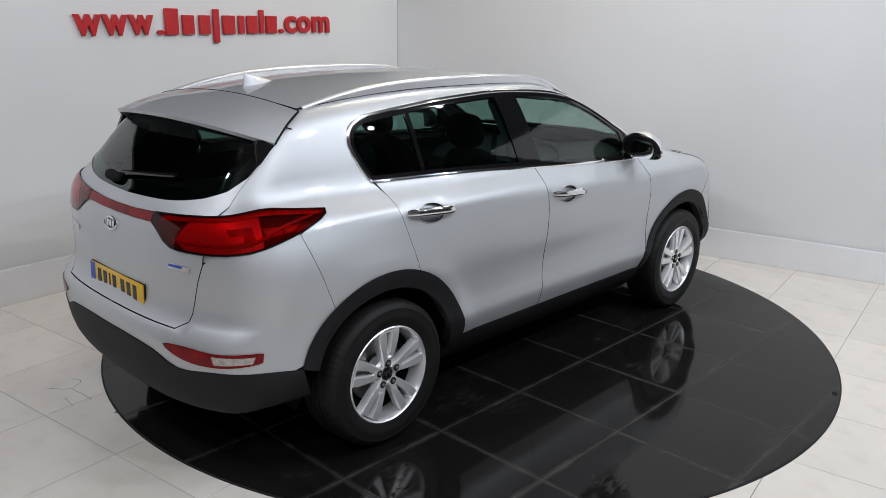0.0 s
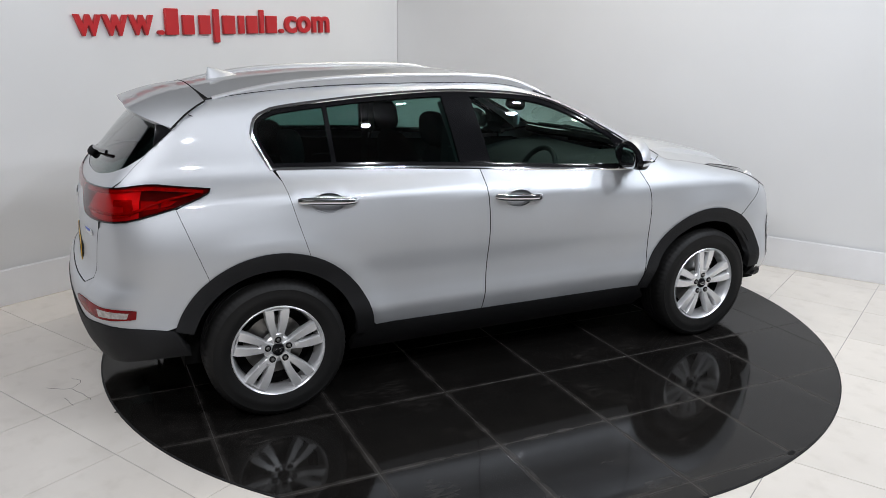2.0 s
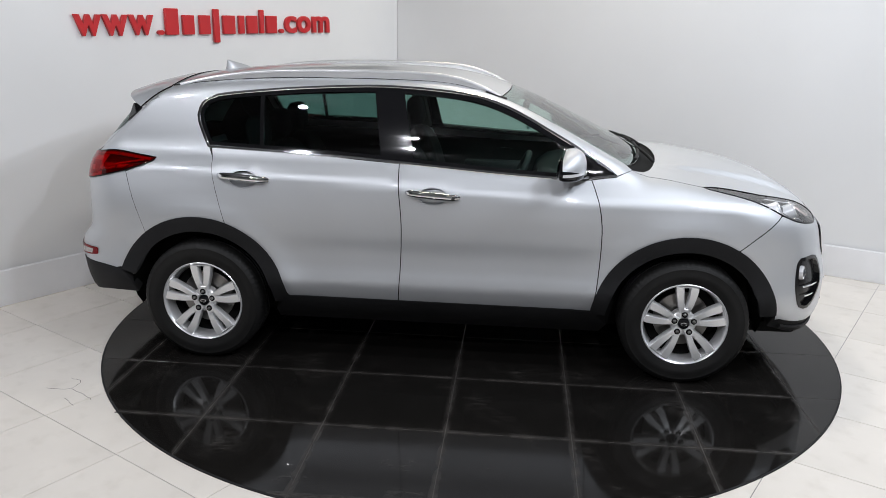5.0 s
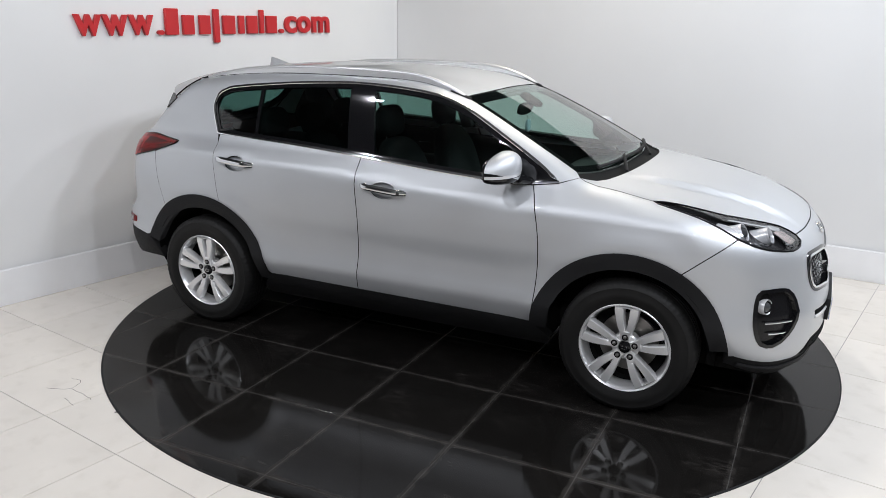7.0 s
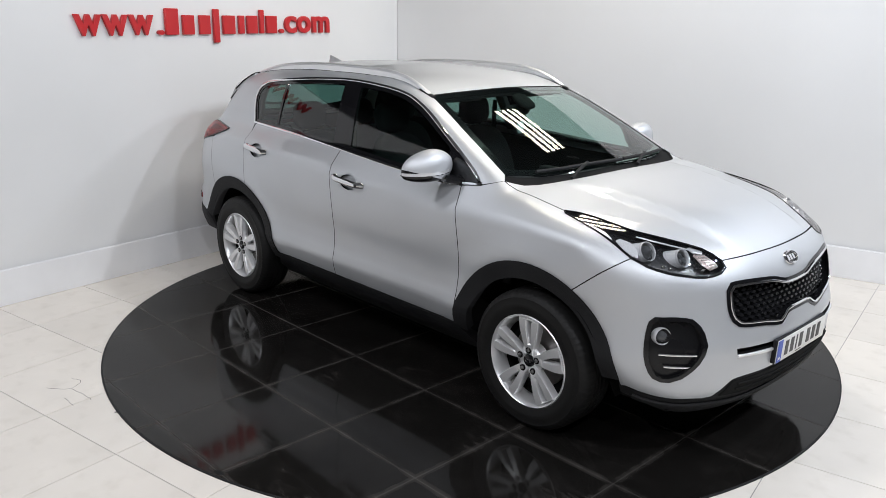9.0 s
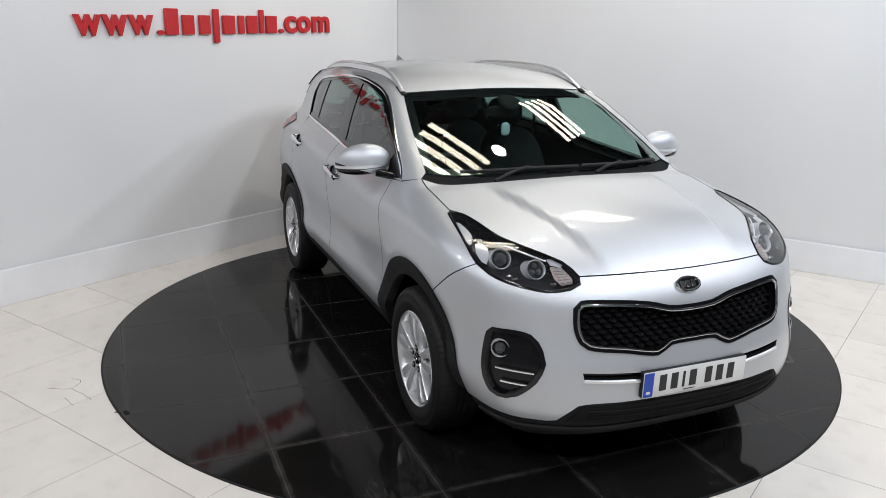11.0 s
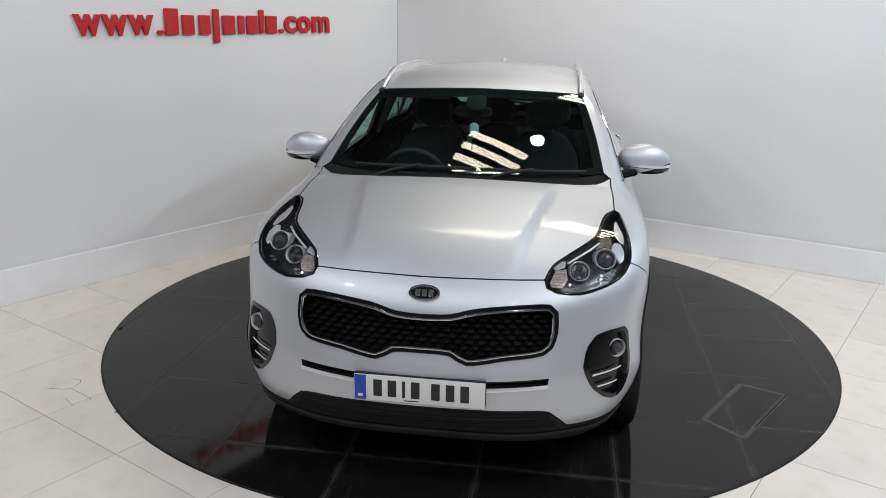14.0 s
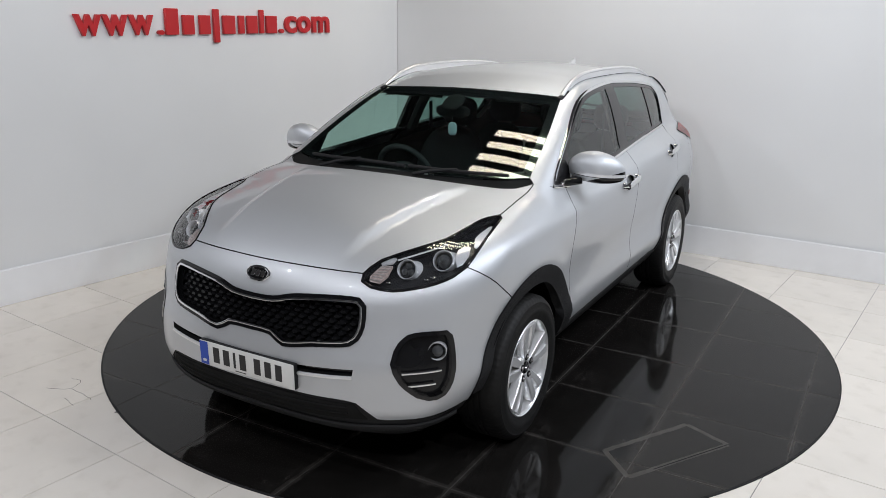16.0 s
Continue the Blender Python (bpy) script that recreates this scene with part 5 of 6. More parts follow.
def badges():
    for p, sx, sy, nm in (((2.135, 0, 0.872), 0.058, 0.029, "front_badge"), ((-2.13, 0.03, 1.018), 0.052, 0.026, "rear_badge")):
        m = frame_at(p)
        pts = [(sx * math.cos(a), sy * math.sin(a), 0.004) for a in np.linspace(0, 2 * math.pi, 40)[:-1]]
        ob = part(nm, placed(tube(pts, 0.006, True, 8, 1, (0, 0, 1)), m), CHROME, car, "chrome oval badge, plain")
        disc = bmesh.new()
        vs = [disc.verts.new((x * 0.98, y * 0.98, 0.003)) for x, y, z in pts]
        lo = [disc.verts.new((x * 0.98, y * 0.98, -0.01)) for x, y, z in pts]
        disc.faces.new(vs)
        for i in range(len(vs)):
            disc.faces.new((vs[i], lo[i], lo[(i + 1) % len(vs)], vs[(i + 1) % len(vs)]))
        part("badge_field", placed(disc, m), GLOSS_BLACK, ob, "black badge field")
        for dx in (-0.026, 0.0, 0.026):
            part("badge_bar", placed(box((dx - 0.010, -0.014, 0.003), (dx + 0.010, 0.014, 0.0065), 0.001, 1), m), CHROME, ob, "")
    m = frame_at((-2.105, -0.50, 0.925))
    eb = part("model_badge", placed(box((-0.062, -0.013, 0), (0.062, 0.013, 0.003), 0.001, 1), m), CHROME, car, "small chrome and blue tailgate badge")
    part("badge_stripe", placed(box((-0.058, 0.0, 0.0032), (0.02, 0.010, 0.004)), m), BLUE, eb, "", smooth=False)
    m = frame_at((-2.11, 0.50, 0.925))
    part("model_badge", placed(box((-0.09, -0.012, 0), (0.09, 0.012, 0.003), 0.001, 1), m), CHROME, car, "chrome tailgate lettering, plain bar")


def grille_mesh():
    """Rows of small raised cells behind the grille opening."""
    GR = np.array([(0, 0.792), (0.105, 0.797), (0.21, 0.823), (0.375, 0.840), (0.489, 0.840), (0.518, 0.813), (0.521, 0.73), (0.514, 0.700), (0.475, 0.654), (0.327, 0.633), (0.178, 0.610), (0.110, 0.643), (0, 0.646)])
    loop = np.concatenate([GR, (GR * (-1, 1))[::-1][1:-1]])
    loop = inset_loop(loop, 0.016)
    pts = []
    for r in range(-2, 14):
        for c in range(-22, 23):
            pts.append((c * 0.047 + (0.0235 if r % 2 else 0), 0.565 + r * 0.0215))
    pts = np.array(pts)
    pts = pts[inside(loop, pts)]
    base = on_nose(pts)
    N = normals_at(base)
    V, F = [], []
    for p, n in zip(base, N):
        n = Vector(n)
        x = Vector((0, 0, 1)).cross(n).normalized()
        y = n.cross(x)
        c = Vector(p) - n * 0.030
        o = len(V)
        outer = [(-0.0225, 0), (-0.012, 0.0105), (0.012, 0.0105), (0.0225, 0), (0.012, -0.0105), (-0.012, -0.0105)]
        V += [tuple(c + x * a + y * b - n * 0.012) for a, b in outer]
        V += [tuple(c + x * a * 0.62 + y * (b * 0.55 - 0.003) + n * 0.006) for a, b in outer]
        F.append(tuple(o + 6 + i for i in range(6)))
        F += [(o + i, o + (i + 1) % 6, o + 6 + (i + 1) % 6, o + 6 + i) for i in range(6)]
    ob = part("grille_mesh", mesh_of("grille_mesh", V, F, GRILLE_BLACK, False), GRILLE_BLACK, car, "black honeycomb grille insert")
    ob["kind"] = "stuff"


def lamp_unit(p, r, parent, name, s, back=0.02, aim=0.55):
    """A round lamp: bright thin bezel, dark bowl, smoky lens."""
    q = snap([p])
    n = Vector(normals_at(q)[0])
    d = (n * (1 - aim) + Vector((1, 0, 0)) * aim).normalized()
    m = Matrix.Translation(Vector(q[0]) - n * back) @ d.to_track_quat("Z", "Y").to_matrix().to_4x4()
    ob = part(name, placed(lathe([(r * 1.05, -0.045), (r * 1.05, 0.0), (r * 1.0, 0.005), (r * 0.93, 0.002), (r * 0.89, -0.012)], 36, "z"), m), REFLECTOR, parent, "bright lamp bezel")
    if name != "fog_lamp":
        part("barrel", placed(lathe([(r * 1.04, -0.002), (r * 1.10, -0.03), (r * 1.22, -0.06), (r * 1.36, -0.10)], 36, "z"), m), BARREL, ob, "bright lamp barrel")
    part("bowl", placed(lathe([(r * 0.89, -0.012), (r * 0.76, -0.022), (r * 0.70, -0.016)], 32, "z"), m), STEEL, ob, "")
    if name == "headlamp_reflector":
        part("bulb_lens", placed(lathe([(r * 0.76, -0.016), (0.0005, -0.016)], 32, "z"), m), LAMP_GREY, ob, "")
        for a in (90, 210, 330):
            c = Matrix.Translation((r * 0.40 * math.cos(radians(a)), r * 0.40 * math.sin(radians(a)), -0.014))
            part("chamber", placed(lathe([(r * 0.36, -0.003), (r * 0.34, 0.003), (r * 0.25, 0.007), (0.0005, 0.009)], 20, "z"), m @ c), LAMP_LENS, ob, "smoky lamp chamber")
    else:
        part("bulb_lens", placed(lathe([(r * 0.72, -0.016), (r * 0.62, 0.0), (r * 0.4, 0.012), (0.0005, 0.017)], 32, "z"), m), LAMP_LENS, ob, "smoky glass projector lens")
    return ob


def lamps():
    for s in (-1, 1):
        lamp_unit((1.820, s * 0.708, 0.976), 0.043, car, "headlamp_projector", s, 0.022)
        lamp_unit((1.930, s * 0.602, 0.949), 0.040, car, "headlamp_reflector", s, 0.022)
        way = "right_lamp" if s < 0 else "left_lamp"
        ind = sided(snap(spaced([(1.945, -0.545, 0.954), (1.968, -0.503, 0.951), (2.022, -0.486, 0.919), (2.036, -0.492, 0.905), (2.029, -0.535, 0.898), (1.994, -0.553, 0.922)], 0.02, True)), s)
        skin("front_indicator", ind, way, INDICATOR_PINK, car, "ribbed front indicator with a reflected pink in its colour", inset=0, lift=-0.014, depth=0.01, step=0.02)
        for k in range(6):
            u = (k + 0.5) / 6
            a, b = Vector((1.945, -0.545, 0.954)).lerp(Vector((2.029, -0.535, 0.898)), u), Vector((1.968, -0.503, 0.951)).lerp(Vector((2.036, -0.492, 0.905)), u)
            rib = sided(snap([a, a.lerp(b, 0.33), a.lerp(b, 0.66), b]), s)
            N = normals_at(rib)
            part("indicator_rib", tube(rib - N * 0.013, 0.0035, n=6, flat=0.8, up=[Vector(v) for v in N]), FROSTED, car, "")
        cap = sided(snap(spaced([(1.906, -0.540, 0.973), (1.912, -0.524, 0.974), (1.955, -0.496, 0.958), (1.962, -0.505, 0.952), (1.935, -0.540, 0.960)], 0.015, True)), s)
        skin("indicator_cap", cap, way, REFLECTOR, car, "", inset=0, lift=-0.010, depth=0.008, step=0.015)
        lobes = ([(1.480, -0.760, 1.055), (1.498, -0.750, 1.054), (1.568, -0.745, 1.040), (1.623, -0.748, 1.029), (1.675, -0.772, 1.014), (1.680, -0.788, 1.005), (1.620, -0.786, 1.022)],
                 [(1.693, -0.768, 1.010), (1.698, -0.742, 1.013), (1.740, -0.730, 1.003), (1.790, -0.745, 0.975), (1.815, -0.772, 0.951), (1.788, -0.787, 0.960), (1.741, -0.787, 0.984)])
        for c in lobes:
            skin("side_reflector", sided(snap(spaced(c, 0.015, True)), s), way, REFLECTOR, car, "bright side reflector of the headlamp", inset=0.001, lift=-0.016, depth=0.008, step=0.02)
        up = sided(snap(smooth_curve([(1.735, -0.678, 1.013), (1.80, -0.640, 0.998), (1.838, -0.612, 0.989), (1.915, -0.550, 0.967)], 0.03)), s)
        N = normals_at(up)
        part("headlamp_brow", tube(up - N * 0.010, 0.005, n=8, flat=0.5, up=[Vector(v) for v in N]), REFLECTOR, car, "thin bright light guide")
        for c in ((1.907, -0.715, 0.922), (1.929, -0.698, 0.914), (2.013, -0.568, 0.902)):
            q = sided(snap([c]), s)[0]
            n = normals_at(np.array([q]))[0]
            part("lamp_fitting", placed(blob(0.008, 0.012, 0.006), Matrix.Translation(Vector(q - n * 0.02))), CHROME, car, "")
        # fog lamps
        f = lamp_unit((1.963, s * 0.773, 0.628), 0.036, car, "fog_lamp", s, 0.012, 0.5)
        for z, y0, y1 in ((0.547, 0.672, 0.795), (0.492, 0.69, 0.785)):
            pts = []
            for t in np.linspace(0, 1, 10):
                y = y0 + (y1 - y0) * t
                pts.append((2.075 - 0.9 * (y - y0), s * y, z + 0.004 * t))
            band("fog_blade", pts, CHROME, car, 0.0048, False, 0.5, -0.006, "chrome blade in the fog lamp housing")
        # tail lamp glow lines
        ln = sided(snap(smooth_curve([(-2.10, -0.46, 1.03), (-2.03, -0.66, 1.035), (-1.93, -0.79, 1.055), (-1.80, -0.77, 1.09), (-1.66, -0.765, 1.105)], 0.04)), s)
        N = normals_at(ln)
        part("lamp_tube", tube(ln - N * 0.003, 0.007, n=8, flat=0.6, up=[Vector(v) for v in N]), LAMP_CELL, car, "bright red light guide")
        ln = sided(snap(smooth_curve([(-2.072, -0.36, 1.10), (-2.045, -0.5, 1.113), (-1.97, -0.675, 1.127), (-1.81, -0.730, 1.127), (-1.62, -0.768, 1.110)], 0.04)), s)
        N = normals_at(ln)
        part("lamp_ledge", tube(ln - N * 0.004, 0.012, n=8, flat=0.4, up=[Vector(v) for v in N]), LAMP_CELL, car, "red ledge along the top of the tail lamp")
    lower = [(y, 0.532 - 0.03 * (1 - (abs(y) / 0.5) ** 1.2) - 0.004) for y in np.linspace(-0.495, 0.495, 30)]
    band("slot_chrome", on_nose(lower), ALLOY, car, 0.007, False, 0.7, 0.003, "bright strip under the bumper slot")
    for z in (0.395, 0.368):
        band("intake_bar", on_nose([(y, z - 0.01 * (1 - (y / 0.5) ** 2)) for y in np.linspace(-0.47, 0.47, 20)]), LINER, car, 0.0045, False, 0.8, 0.003, "black bar across the lower intake")
    P = snap(smooth_curve([(1.86, 0.83, 0.30), (2.0, 0.70, 0.30), (2.10, 0.5, 0.30), (2.18, 0, 0.292), (2.10, -0.5, 0.30), (2.0, -0.70, 0.30), (1.86, -0.83, 0.30)], 0.05))
    N = normals_at(P)
    part("front_lip", tube(P + N * 0.002, 0.018, n=8, flat=0.5, up=[Vector(v) for v in N]), BLACK_PLASTIC, car, "black lower lip of the front bumper")


def wipers():
    for pts, piv in (([(1.048, -0.555), (1.085, -0.38), (1.108, -0.14), (1.117, 0.08)], (1.175, -0.42)), ([(1.113, 0.10), (1.100, 0.28), (1.072, 0.45), (1.028, 0.62)], (1.175, 0.16))):
        C = on_top(smooth_curve(pts, 0.06))
        N = normals_at(C)
        w = part("front_wiper", tube(C + N * 0.013, 0.010, n=8, flat=0.9, up=[Vector(v) for v in N]), BLACK_PLASTIC, car, "black windscreen wiper blade")
        mid = C[len(C) // 2]
        pv = on_top([piv])[0]
        arm = [pv + np.array((0, 0, 0.004)), (pv * 0.6 + mid * 0.4) + np.array((0, 0, 0.018)), mid + np.array((0, 0, 0.02))]
        part("wiper_arm", tube(arm, 0.009, n=8, up=(0, 0, 1)), BLACK_PLASTIC, w, "black wiper arm")
    C = on_tail([(y, 1.197 + 0.05 * t) for t, y in zip(np.linspace(0, 1, 10), np.linspace(0.25, -0.31, 10))])
    N = normals_at(C)
    w = part("rear_wiper", tube(C + N * 0.020, 0.010, n=8, flat=0.8, up=[Vector(v) for v in N]), GLOSS_BLACK, car, "black rear wiper")
    part("wiper_mount", placed(blob(0.070, 0.026, 0.022), frame_at((-2.03, 0.17, 1.19)) @ Matrix.Translation((0, 0, 0.012))), LINER, w, "black wiper mount")


def seat(x, y, w, back_h, name, head=True):
    bm = blob(0.26, w, 0.10, 3.2)
    placed(bm, Matrix.Translation((x + 0.24, y, 0.60)) @ Matrix.Rotation(radians(-8), 4, "Y"))
    ob = part(name, bm, FABRIC, car, "black cloth car seat")
    b = blob(0.085, w, back_h / 2, 3.0)
    for v in b.verts:
        v.co.x -= 0.05 * (abs(v.co.y) / w) ** 2 * -1
        v.co.y *= 1 - 0.18 * max(0, v.co.z / (back_h / 2))
    placed(b, Matrix.Translation((x - 0.06, y, 0.66 + back_h / 2 - 0.06)) @ Matrix.Rotation(radians(-14), 4, "Y"))
    part("backrest", b, FABRIC, ob)
    if head:
        h = blob(0.055, 0.125, 0.095, 3.0)
        top = 0.66 + back_h - 0.06
        placed(h, Matrix.Translation((x - 0.06 - 0.25 * (back_h / 2) - 0.01, y, top + 0.09)) @ Matrix.Rotation(radians(-8), 4, "Y"))
        part("headrest", h, FABRIC, ob)
        for dy in (-0.05, 0.05):
            part("headrest_post", tube([(x - 0.06 - 0.25 * back_h / 2, y + dy, top - 0.05), (x - 0.07 - 0.25 * back_h / 2, y + dy, top + 0.05)], 0.006, up=(1, 0, 0)), CHROME, ob, "chrome headrest post")


def interior():
    seat(-0.14, -0.37, 0.25, 0.62, "driver_seat")
    seat(-0.14, 0.37, 0.25, 0.62, "passenger_seat")
    for y in (-0.42, 0.0, 0.42):
        seat(-0.98, y, 0.215, 0.56, "rear_seat")
    # dashboard, console, wheel
    prof = [(0.46, 0.62), (0.50, 0.80), (0.54, 0.95), (0.62, 1.01), (0.80, 1.045), (0.98, 1.06), (1.06, 1.08), (1.06, 0.62)]
    bm = bmesh.new()
    rows = []
    for y in np.linspace(-0.72, 0.72, 13):
        hump = 0.05 * math.exp(-((y + 0.37) / 0.18) ** 2)
        rows.append([bm.verts.new((x, y, z + (hump if z > 0.9 else 0))) for x, z in prof])
    for a, b in zip(rows, rows[1:]):
        for i in range(len(prof)):
            bm.faces.new((a[i], a[(i + 1) % len(prof)], b[(i + 1) % len(prof)], b[i]))
    bm.faces.new(rows[0][::-1])
    bm.faces.new(rows[-1])
    bmesh.ops.recalc_face_normals(bm, faces=bm.faces)
    dash = part("dashboard", bm, TRIM, car, "dark grey dashboard")
    part("centre_screen", placed(box((-0.004, -0.11, -0.07), (0.004, 0.11, 0.07), 0.004), Matrix.Translation((0.515, 0.0, 0.93)) @ Matrix.Rotation(radians(18), 4, "Y")), GLOSS_BLACK, dash, "gloss black centre screen")
    part("console", box((-0.35, -0.10, 0.30), (0.50, 0.10, 0.66), 0.03), TRIM, car, "dark centre console")
    m = Matrix.Translation((0.40, -0.37, 0.995)) @ Matrix.Rotation(radians(-66), 4, "Y")
    sw = part("steering_wheel", placed(tube([(0.183 * math.cos(a), 0.183 * math.sin(a), 0) for a in np.linspace(0, 2 * math.pi, 41)[:-1]], 0.017, True, 10, 1, (0, 0, 1)), m), TRIM, car, "black leather steering wheel")
    part("wheel_boss", placed(blob(0.075, 0.085, 0.03), m), TRIM, sw)
    for ang in (90, 270, 180):
        c, d = math.cos(radians(ang)), math.sin(radians(ang))
        part("wheel_spoke", placed(tube([(0.05 * c, 0.05 * d, 0), (0.175 * c, 0.175 * d, 0)], 0.016, n=8, flat=0.5, up=(0, 0, 1)), m), ALLOY, sw, "silver wheel spoke")
    part("steering_column", tube([(0.41, -0.37, 0.99), (0.62, -0.37, 0.90)], 0.05, n=10, up=(0, 1, 0)), TRIM, sw)
    mr = part("interior_mirror", placed(blob(0.02, 0.11, 0.036, 3), Matrix.Translation((0.445, -0.02, 1.395)) @ Matrix.Rotation(radians(12), 4, "Y")), LINER, car, "black interior mirror")
    part("mirror_stalk", tube([(0.45, -0.01, 1.41), (0.49, 0, 1.445)], 0.012, up=(0, 1, 0)), LINER, mr)
    part("sensor_cover", placed(blob(0.075, 0.06, 0.02), Matrix.Translation((0.475, 0, 1.448)) @ Matrix.Rotation(radians(28), 4, "Y")), LINER, mr, "black sensor cover")
    cord = part("hanging_freshener", placed(blob(0.012, 0.027, 0.038, 3), Matrix.Translation((0.465, -0.01, 1.295))), CLEAR_TAG, car, "small pale air freshener on a cord")
    part("cord", tube([(0.465, -0.01, 1.33), (0.45, -0.02, 1.38)], 0.0015, up=(0, 1, 0)), CHAR_BLACK, cord)
    part("parcel_shelf", box((-1.72, -0.56, 1.02), (-1.20, 0.56, 1.045), 0.01), TRIM, car, "dark parcel shelf")
    part("boot_trim", box((-1.98, -0.50, 0.46), (-1.30, 0.50, 0.62), 0.02), LINER, car)
    for s in (-1, 1):
        part("pillar_trim", tube(on_side([(-0.27, 1.16), (-0.30, 1.34), (-0.33, 1.49)], s) - np.array((0, s * 0.06, 0)), 0.05, n=8, flat=0.5, up=(0, 1, 0)), HEADLINER, car, "grey door pillar trim")
        part("rear_pillar_trim", tube(on_side([(-1.42, 1.18), (-1.50, 1.32), (-1.50, 1.46)], s) - np.array((0, s * 0.07, 0)), 0.10, n=8, flat=0.5, up=(0, 1, 0)), TRIM, car, "dark rear pillar trim")
        belt_l = tube([(-0.33, s * 0.625, 1.36), (-0.36, s * 0.63, 0.70)], 0.022, n=6, flat=0.12, up=(0, 1, 0))
        for x in (0.30, -0.62):
            lever = part("inner_door_handle", tube([(x - 0.05, s * 0.745, 1.015), (x, s * 0.730, 1.022), (x + 0.06, s * 0.735, 1.018)], 0.010, n=8, flat=0.6, up=(0, 0, 1)), CHROME, car, "chrome inner door handle")
            part("armrest", box((x - 0.28, s * 0.76 - 0.05, 0.86), (x + 0.18, s * 0.76 + 0.03, 0.93), 0.02), TRIM, lever, "dark door armrest")
        part("seat_belt", belt_l, TRIM, car, "black seat belt")
    for s in (-1, 1):
        bm = placed(box((-0.07, -0.15, -0.006), (0.07, 0.15, 0.006), 0.005), Matrix.Translation((0.24, s * 0.33, 1.475)) @ Matrix.Rotation(radians(18), 4, "Y"))
        part("sun_visor", bm, HEADLINER, car, "grey sun visor")


CLEAR_TAG = material("pale_blue_plastic", (0.35, 0.45, 0.48), 0.3)
mirrors()
handles()
rails()
rail_pads()
aerial()
plate("front_number_plate", WHITE_PLATE, 2.232, 0.498, 2, True)
plate("rear_number_plate", YELLOW_PLATE, -2.148, 0.748, -2, False)
badges()
grille_mesh()
lamps()
wipers()
interior()


# ---------------------------------------------------------------- wall sign
def wall_sign():
    """Raised red letters; the name in the middle is kept as plain blocks."""
    sign = new("wall_sign", None)
    tagged(sign, "raised red web address lettering on the white wall", "sign")
    along = -DIR_L
    m = Matrix(((along.x, 0, -NL.x, 0), (along.y, 0, -NL.y, 0), (0, 1, 0, 0), (0, 0, 0, 1)))
    spans = [("w", 3.424, 3.218), ("w", 3.218, 3.013), ("w", 3.013, 2.805), (".", 2.781, 2.723), ("#k", 2.718, 2.580), ("#e", 2.565, 2.440), ("#n", 2.412, 2.290), ("#j", 2.272, 2.218), ("#e", 2.190, 2.045),
             ("#r", 2.027, 1.960), ("#v", 1.945, 1.815), ("#i", 1.805, 1.760), ("#s", 1.742, 1.602), (".", 1.591, 1.54), ("c", 1.527, 1.389), ("o", 1.382, 1.22), ("m", 1.199, 0.986)]
    for ch, s0, s1 in spans:
        z0 = 1.755 + (3.42 - s0) * 0.0115
        z1 = 1.902 + (3.42 - s0) * 0.009
        w, h = s0 - s1, z1 - z0
        o = CORNER + DIR_L * s0 - NL * 0.004
        place = Matrix.Translation((o.x, o.y, z0)) @ m
        if ch[0] != "#":
            cu = bpy.data.curves.new("letter", "FONT")
            cu.body, cu.size, cu.extrude, cu.offset, cu.bevel_depth = ch, 1.0, 0.02, 0.022, 0.004
            tmp = bpy.data.objects.new("letter", cu)
            scene.collection.objects.link(tmp)
            bpy.context.view_layer.update()
            me = bpy.data.meshes.new_from_object(tmp.evaluated_get(bpy.context.evaluated_depsgraph_get()))
            bpy.data.objects.remove(tmp)
            co = np.array([v.co for v in me.vertices])
            lo, hi = co.min(0), co.max(0)
            hh = 0.036 if ch == "." else h
            sc = np.array((w * 0.97 / (hi[0] - lo[0]), hh / (hi[1] - lo[1]), 0.028 / (hi[2] - lo[2])))
            co = (co - lo) * sc
            me.vertices.foreach_set("co", co.ravel())
            me.update()
            me.materials.clear()
            me.materials.append(SIGN_RED)
            me.transform(place)
            part("letter", me, SIGN_RED, sign)
        else:
            k = ch[1]
            bars = [(w * 0.06, 0, w * 0.88, h)]
            if k == "k":
                bars = [(w * 0.06, 0, w * 0.88, h * 1.33)]
            elif k == "j":
                bars = [(0, -0.065, w, h * 1.33)]
            elif k == "i":
                bars = [(0, 0, w, h * 1.33)]
            bm = bmesh.new()
            for a, b, c, d in bars:
                box((a, b, 0), (c, d, 0.028), 0.004, 1, bm)
            part("name_bar", placed(bm, place), SIGN_RED, sign, "plain red block")


wall_sign()


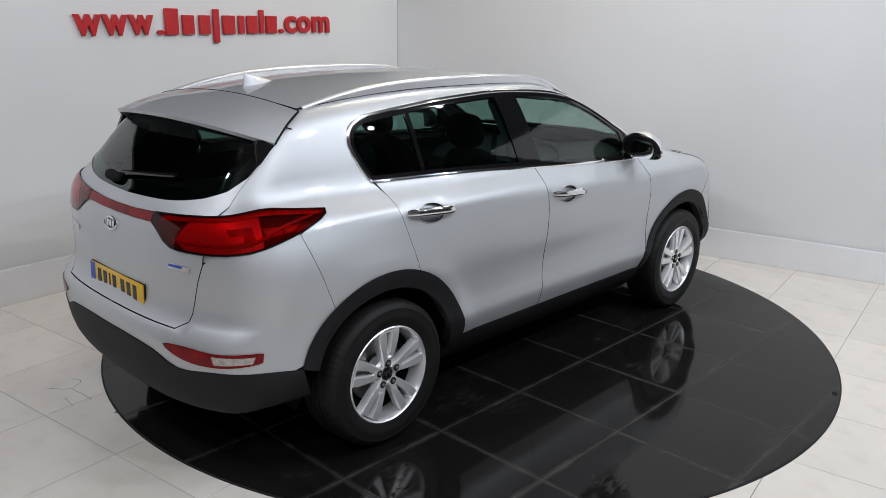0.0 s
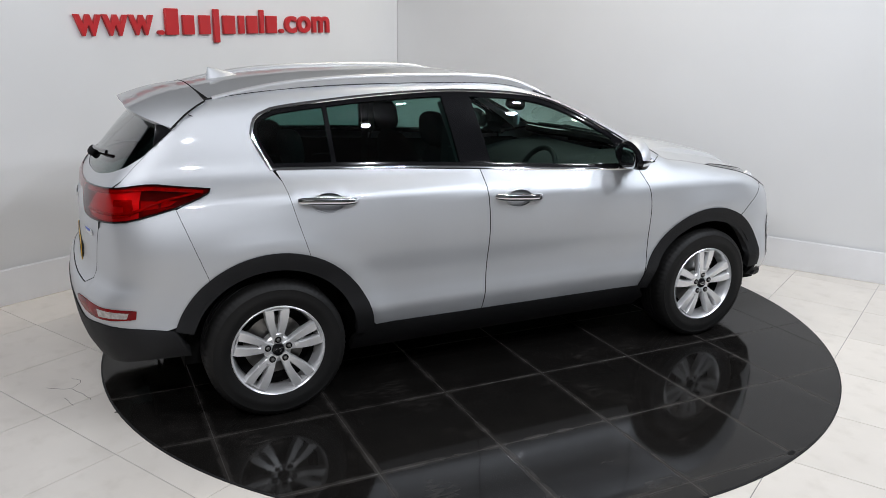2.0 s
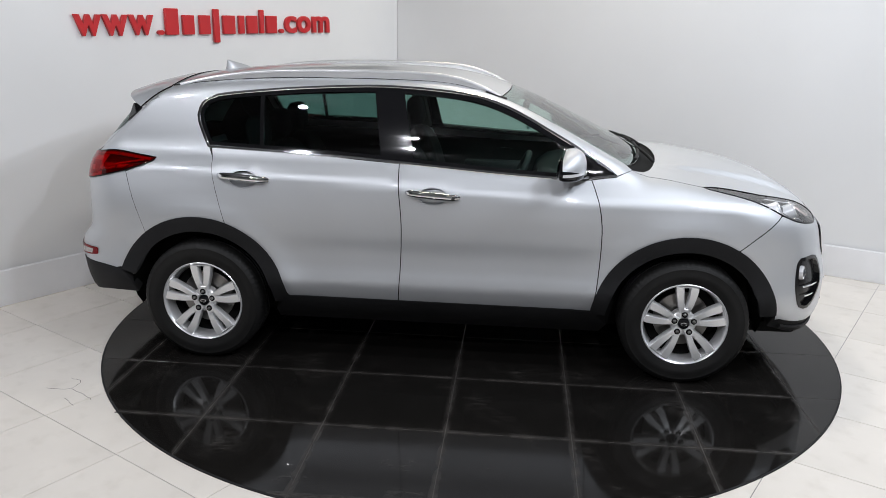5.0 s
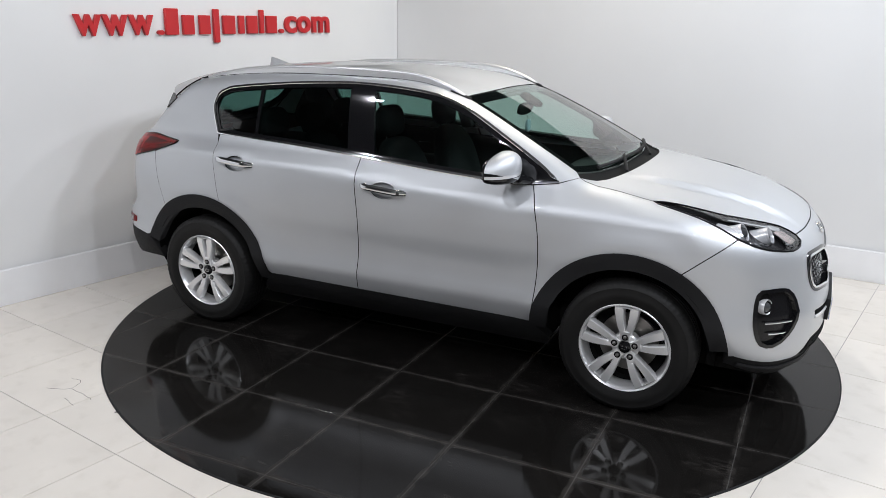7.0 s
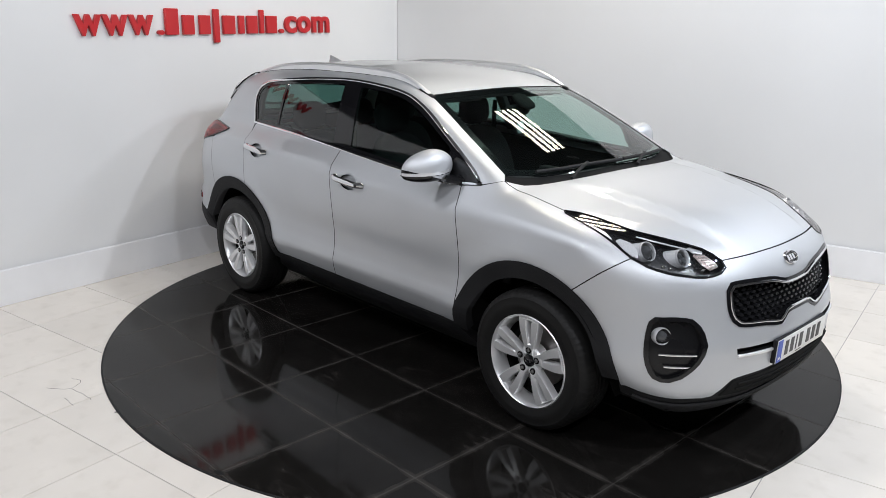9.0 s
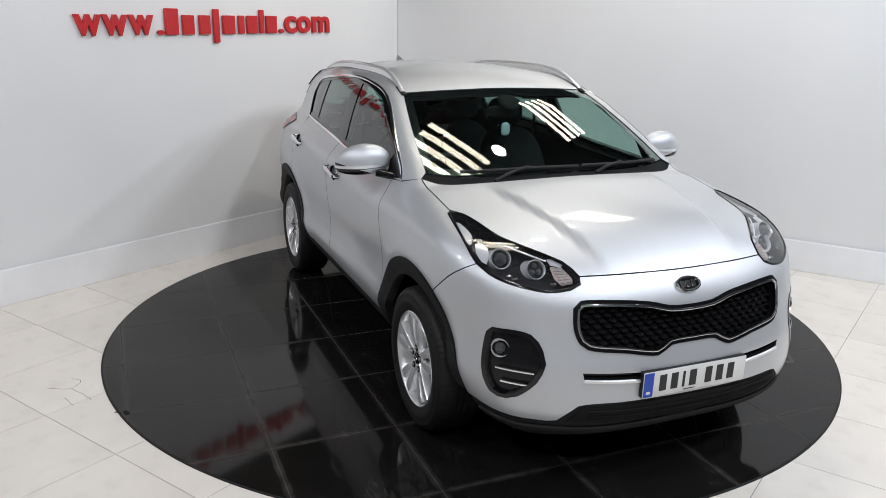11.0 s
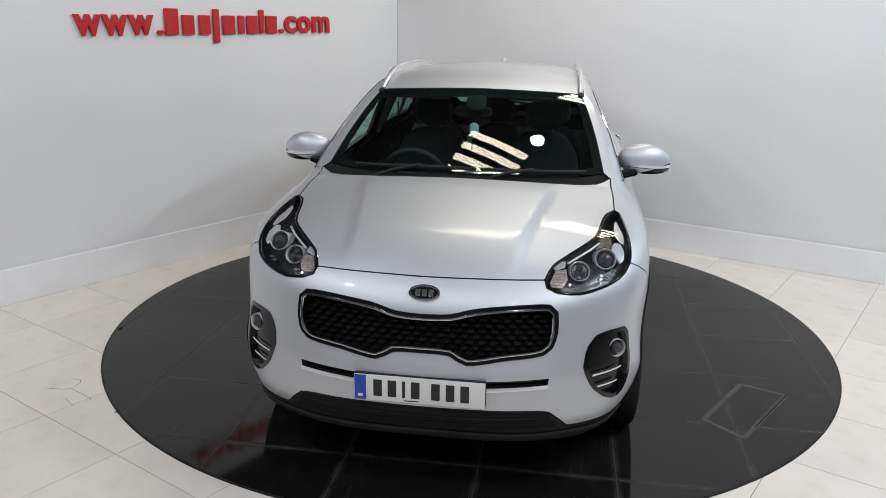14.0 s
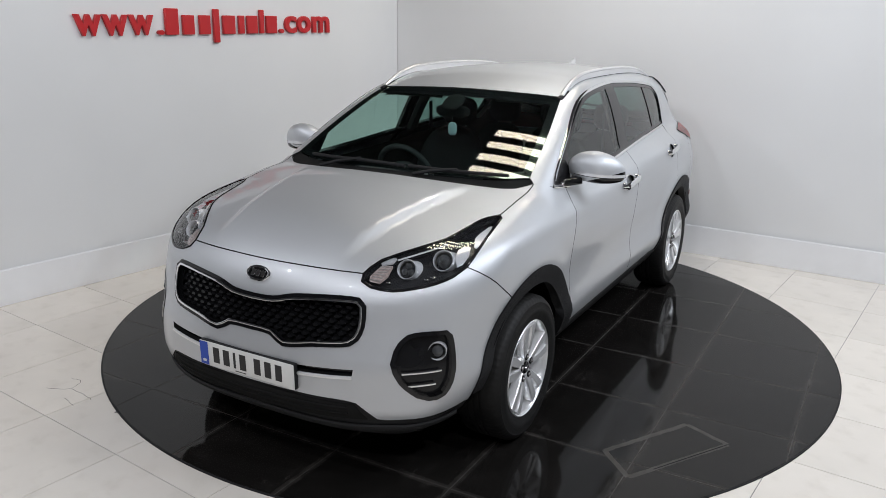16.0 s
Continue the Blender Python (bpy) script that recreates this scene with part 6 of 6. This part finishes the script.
# ---------------------------------------------------------------- wear on the floor and the turntable
def marks():
    for pts in ([(-2.214, -1.186), (-2.154, -1.195), (-2.084, -1.183), (-2.066, -1.141), (-2.086, -1.087), (-2.142, -1.063)], [(-2.084, -1.183), (-1.974, -1.255), (-1.919, -1.296)], [(-2.059, -1.293), (-1.977, -1.369)]):
        C = smooth_curve([(x, y, FLOOR_Z) for x, y in pts], 0.02)
        C[:, :2] += np.random.uniform(-0.006, 0.006, (len(C), 2))
        part("crack", tube(C, 0.0015, n=5, flat=0.25, up=(0, 0, 1)), GROUT_DARK, floor, "hairline crack in the tiles")
    part("chip", placed(blob(0.012, 0.009, 0.0012), Matrix.Translation((-1.73, -1.425, FLOOR_Z))), GROUT_DARK, floor, "dark chip at the floor's edge")
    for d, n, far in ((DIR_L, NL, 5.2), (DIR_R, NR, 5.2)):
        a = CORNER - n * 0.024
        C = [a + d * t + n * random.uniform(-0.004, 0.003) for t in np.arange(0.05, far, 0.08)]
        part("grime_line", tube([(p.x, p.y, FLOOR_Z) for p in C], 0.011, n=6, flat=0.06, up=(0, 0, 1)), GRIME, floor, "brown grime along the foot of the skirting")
    hatch = [(0.711, 1.602), (0.809, 1.815), (1.324, 1.496), (1.16, 1.335)]
    for a, b in zip(hatch, hatch[1:] + hatch[:1]):
        C = spaced([a, b], 0.03)
        C = [(x + random.uniform(-0.002, 0.002), y + random.uniform(-0.002, 0.002), 0.0002) for x, y in C]
        part("hatch_dust", tube(C, 0.013, n=6, flat=0.03, up=(0, 0, 1)), HATCH_DUST, turntable, "grey dust along the joint of an access hatch")
    part("hatch_joint", tube([(0.809, 1.815, 0.0006), (1.204, 1.573, 0.0006)], 0.0035, n=5, flat=0.15, up=(0, 0, 1)), LINER, turntable, "open dark joint of an access hatch")
    part("rim_chip", placed(blob(0.028, 0.013, 0.0010, 2.6), pose(0.60, -2.125, 0.0, 0, 0, 18)), LINER, turntable, "dark chip at the edge of the turntable")


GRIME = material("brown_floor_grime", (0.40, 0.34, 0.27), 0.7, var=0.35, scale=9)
GROUT_DARK = material("dark_crack", (0.12, 0.11, 0.10), 0.9)
HATCH_DUST = material("hatch_dust", (0.036, 0.033, 0.030), 0.5, var=0.35, scale=16)
marks()


# ---------------------------------------------------------------- floor tiles of the hall
def floor_tiles():
    """Square tiles, 0.6 m, turned with the booth; those near the turntable are pieces, the rest one sheet of joined pieces."""
    ang = radians(-33.5)
    u, v = Vector((math.cos(ang), math.sin(ang))), Vector((-math.sin(ang), math.cos(ang)))
    g = 0.0018
    base = [Vector((g, g)), Vector((0.6 - g, g)), Vector((0.6 - g, 0.6 - g)), Vector((g, 0.6 - g))]
    V, F = flat_piece(base, 0.0, 0.004, 0.0012)
    me = mesh_of("tile", V, F, FLOOR_TILE, False)
    far_v, far_f = [], []
    for i in range(-18, 18):
        for j in range(-18, 18):
            o = u * (0.295 + 0.6 * i) + v * (0.025 + 0.6 * j)
            c = o + (u + v) * 0.3
            if abs(c.x) > 8.6 or c.y > 8.6 or c.y < -9.4:
                continue
            if c.length < R_TABLE - 0.55:
                continue
            if (c - CORNER.xy).dot(NL.xy) > 0.45 or (c - CORNER.xy).dot(NR.xy) > 0.45:
                continue
            if -3.4 < c.y < 3.6 and abs(c.x) < 4.6:
                ob = new("tile", me)
                ob.parent = floor
                ob.matrix_basis = Matrix.Translation((o.x, o.y, FLOOR_Z)) @ Matrix.Rotation(ang, 4, "Z")
            else:
                k = len(far_v)
                m = Matrix.Translation((o.x, o.y, FLOOR_Z)) @ Matrix.Rotation(ang, 4, "Z")
                far_v += [tuple(m @ Vector(p)) for p in V]
                far_f += [tuple(k + a for a in f) for f in F]
    ob = part("far_tiles", mesh_of("far_tiles", far_v, far_f, FLOOR_TILE, False), FLOOR_TILE, floor)
    ob["kind"] = "stuff"


floor_tiles()


def motions():
    """The turntable carries the car round at a steady pace."""
    ts = [0, 1, 2, 3, 4, 6.5, 7.5, 9, 11.5, 12.5, 14, 15, 16]
    an = [48.24, 37.78, 27.44, 17.05, 6.72, -18.62, -28.7, -44.3, -70.35, -80.82, -96.6, -107.2, -117.5]
    table_rows, car_rows = [], []
    for i in range(33):
        t = i * 0.5
        a = float(np.interp(t, ts, an))
        m = pose(0, 0, 0, 0, 0, a)
        table_rows.append((t, m))
        car_rows.append((t, m @ pose(-0.1185, 0.0627, 0)))
    walk(turntable, table_rows)
    walk(car, car_rows)


motions()
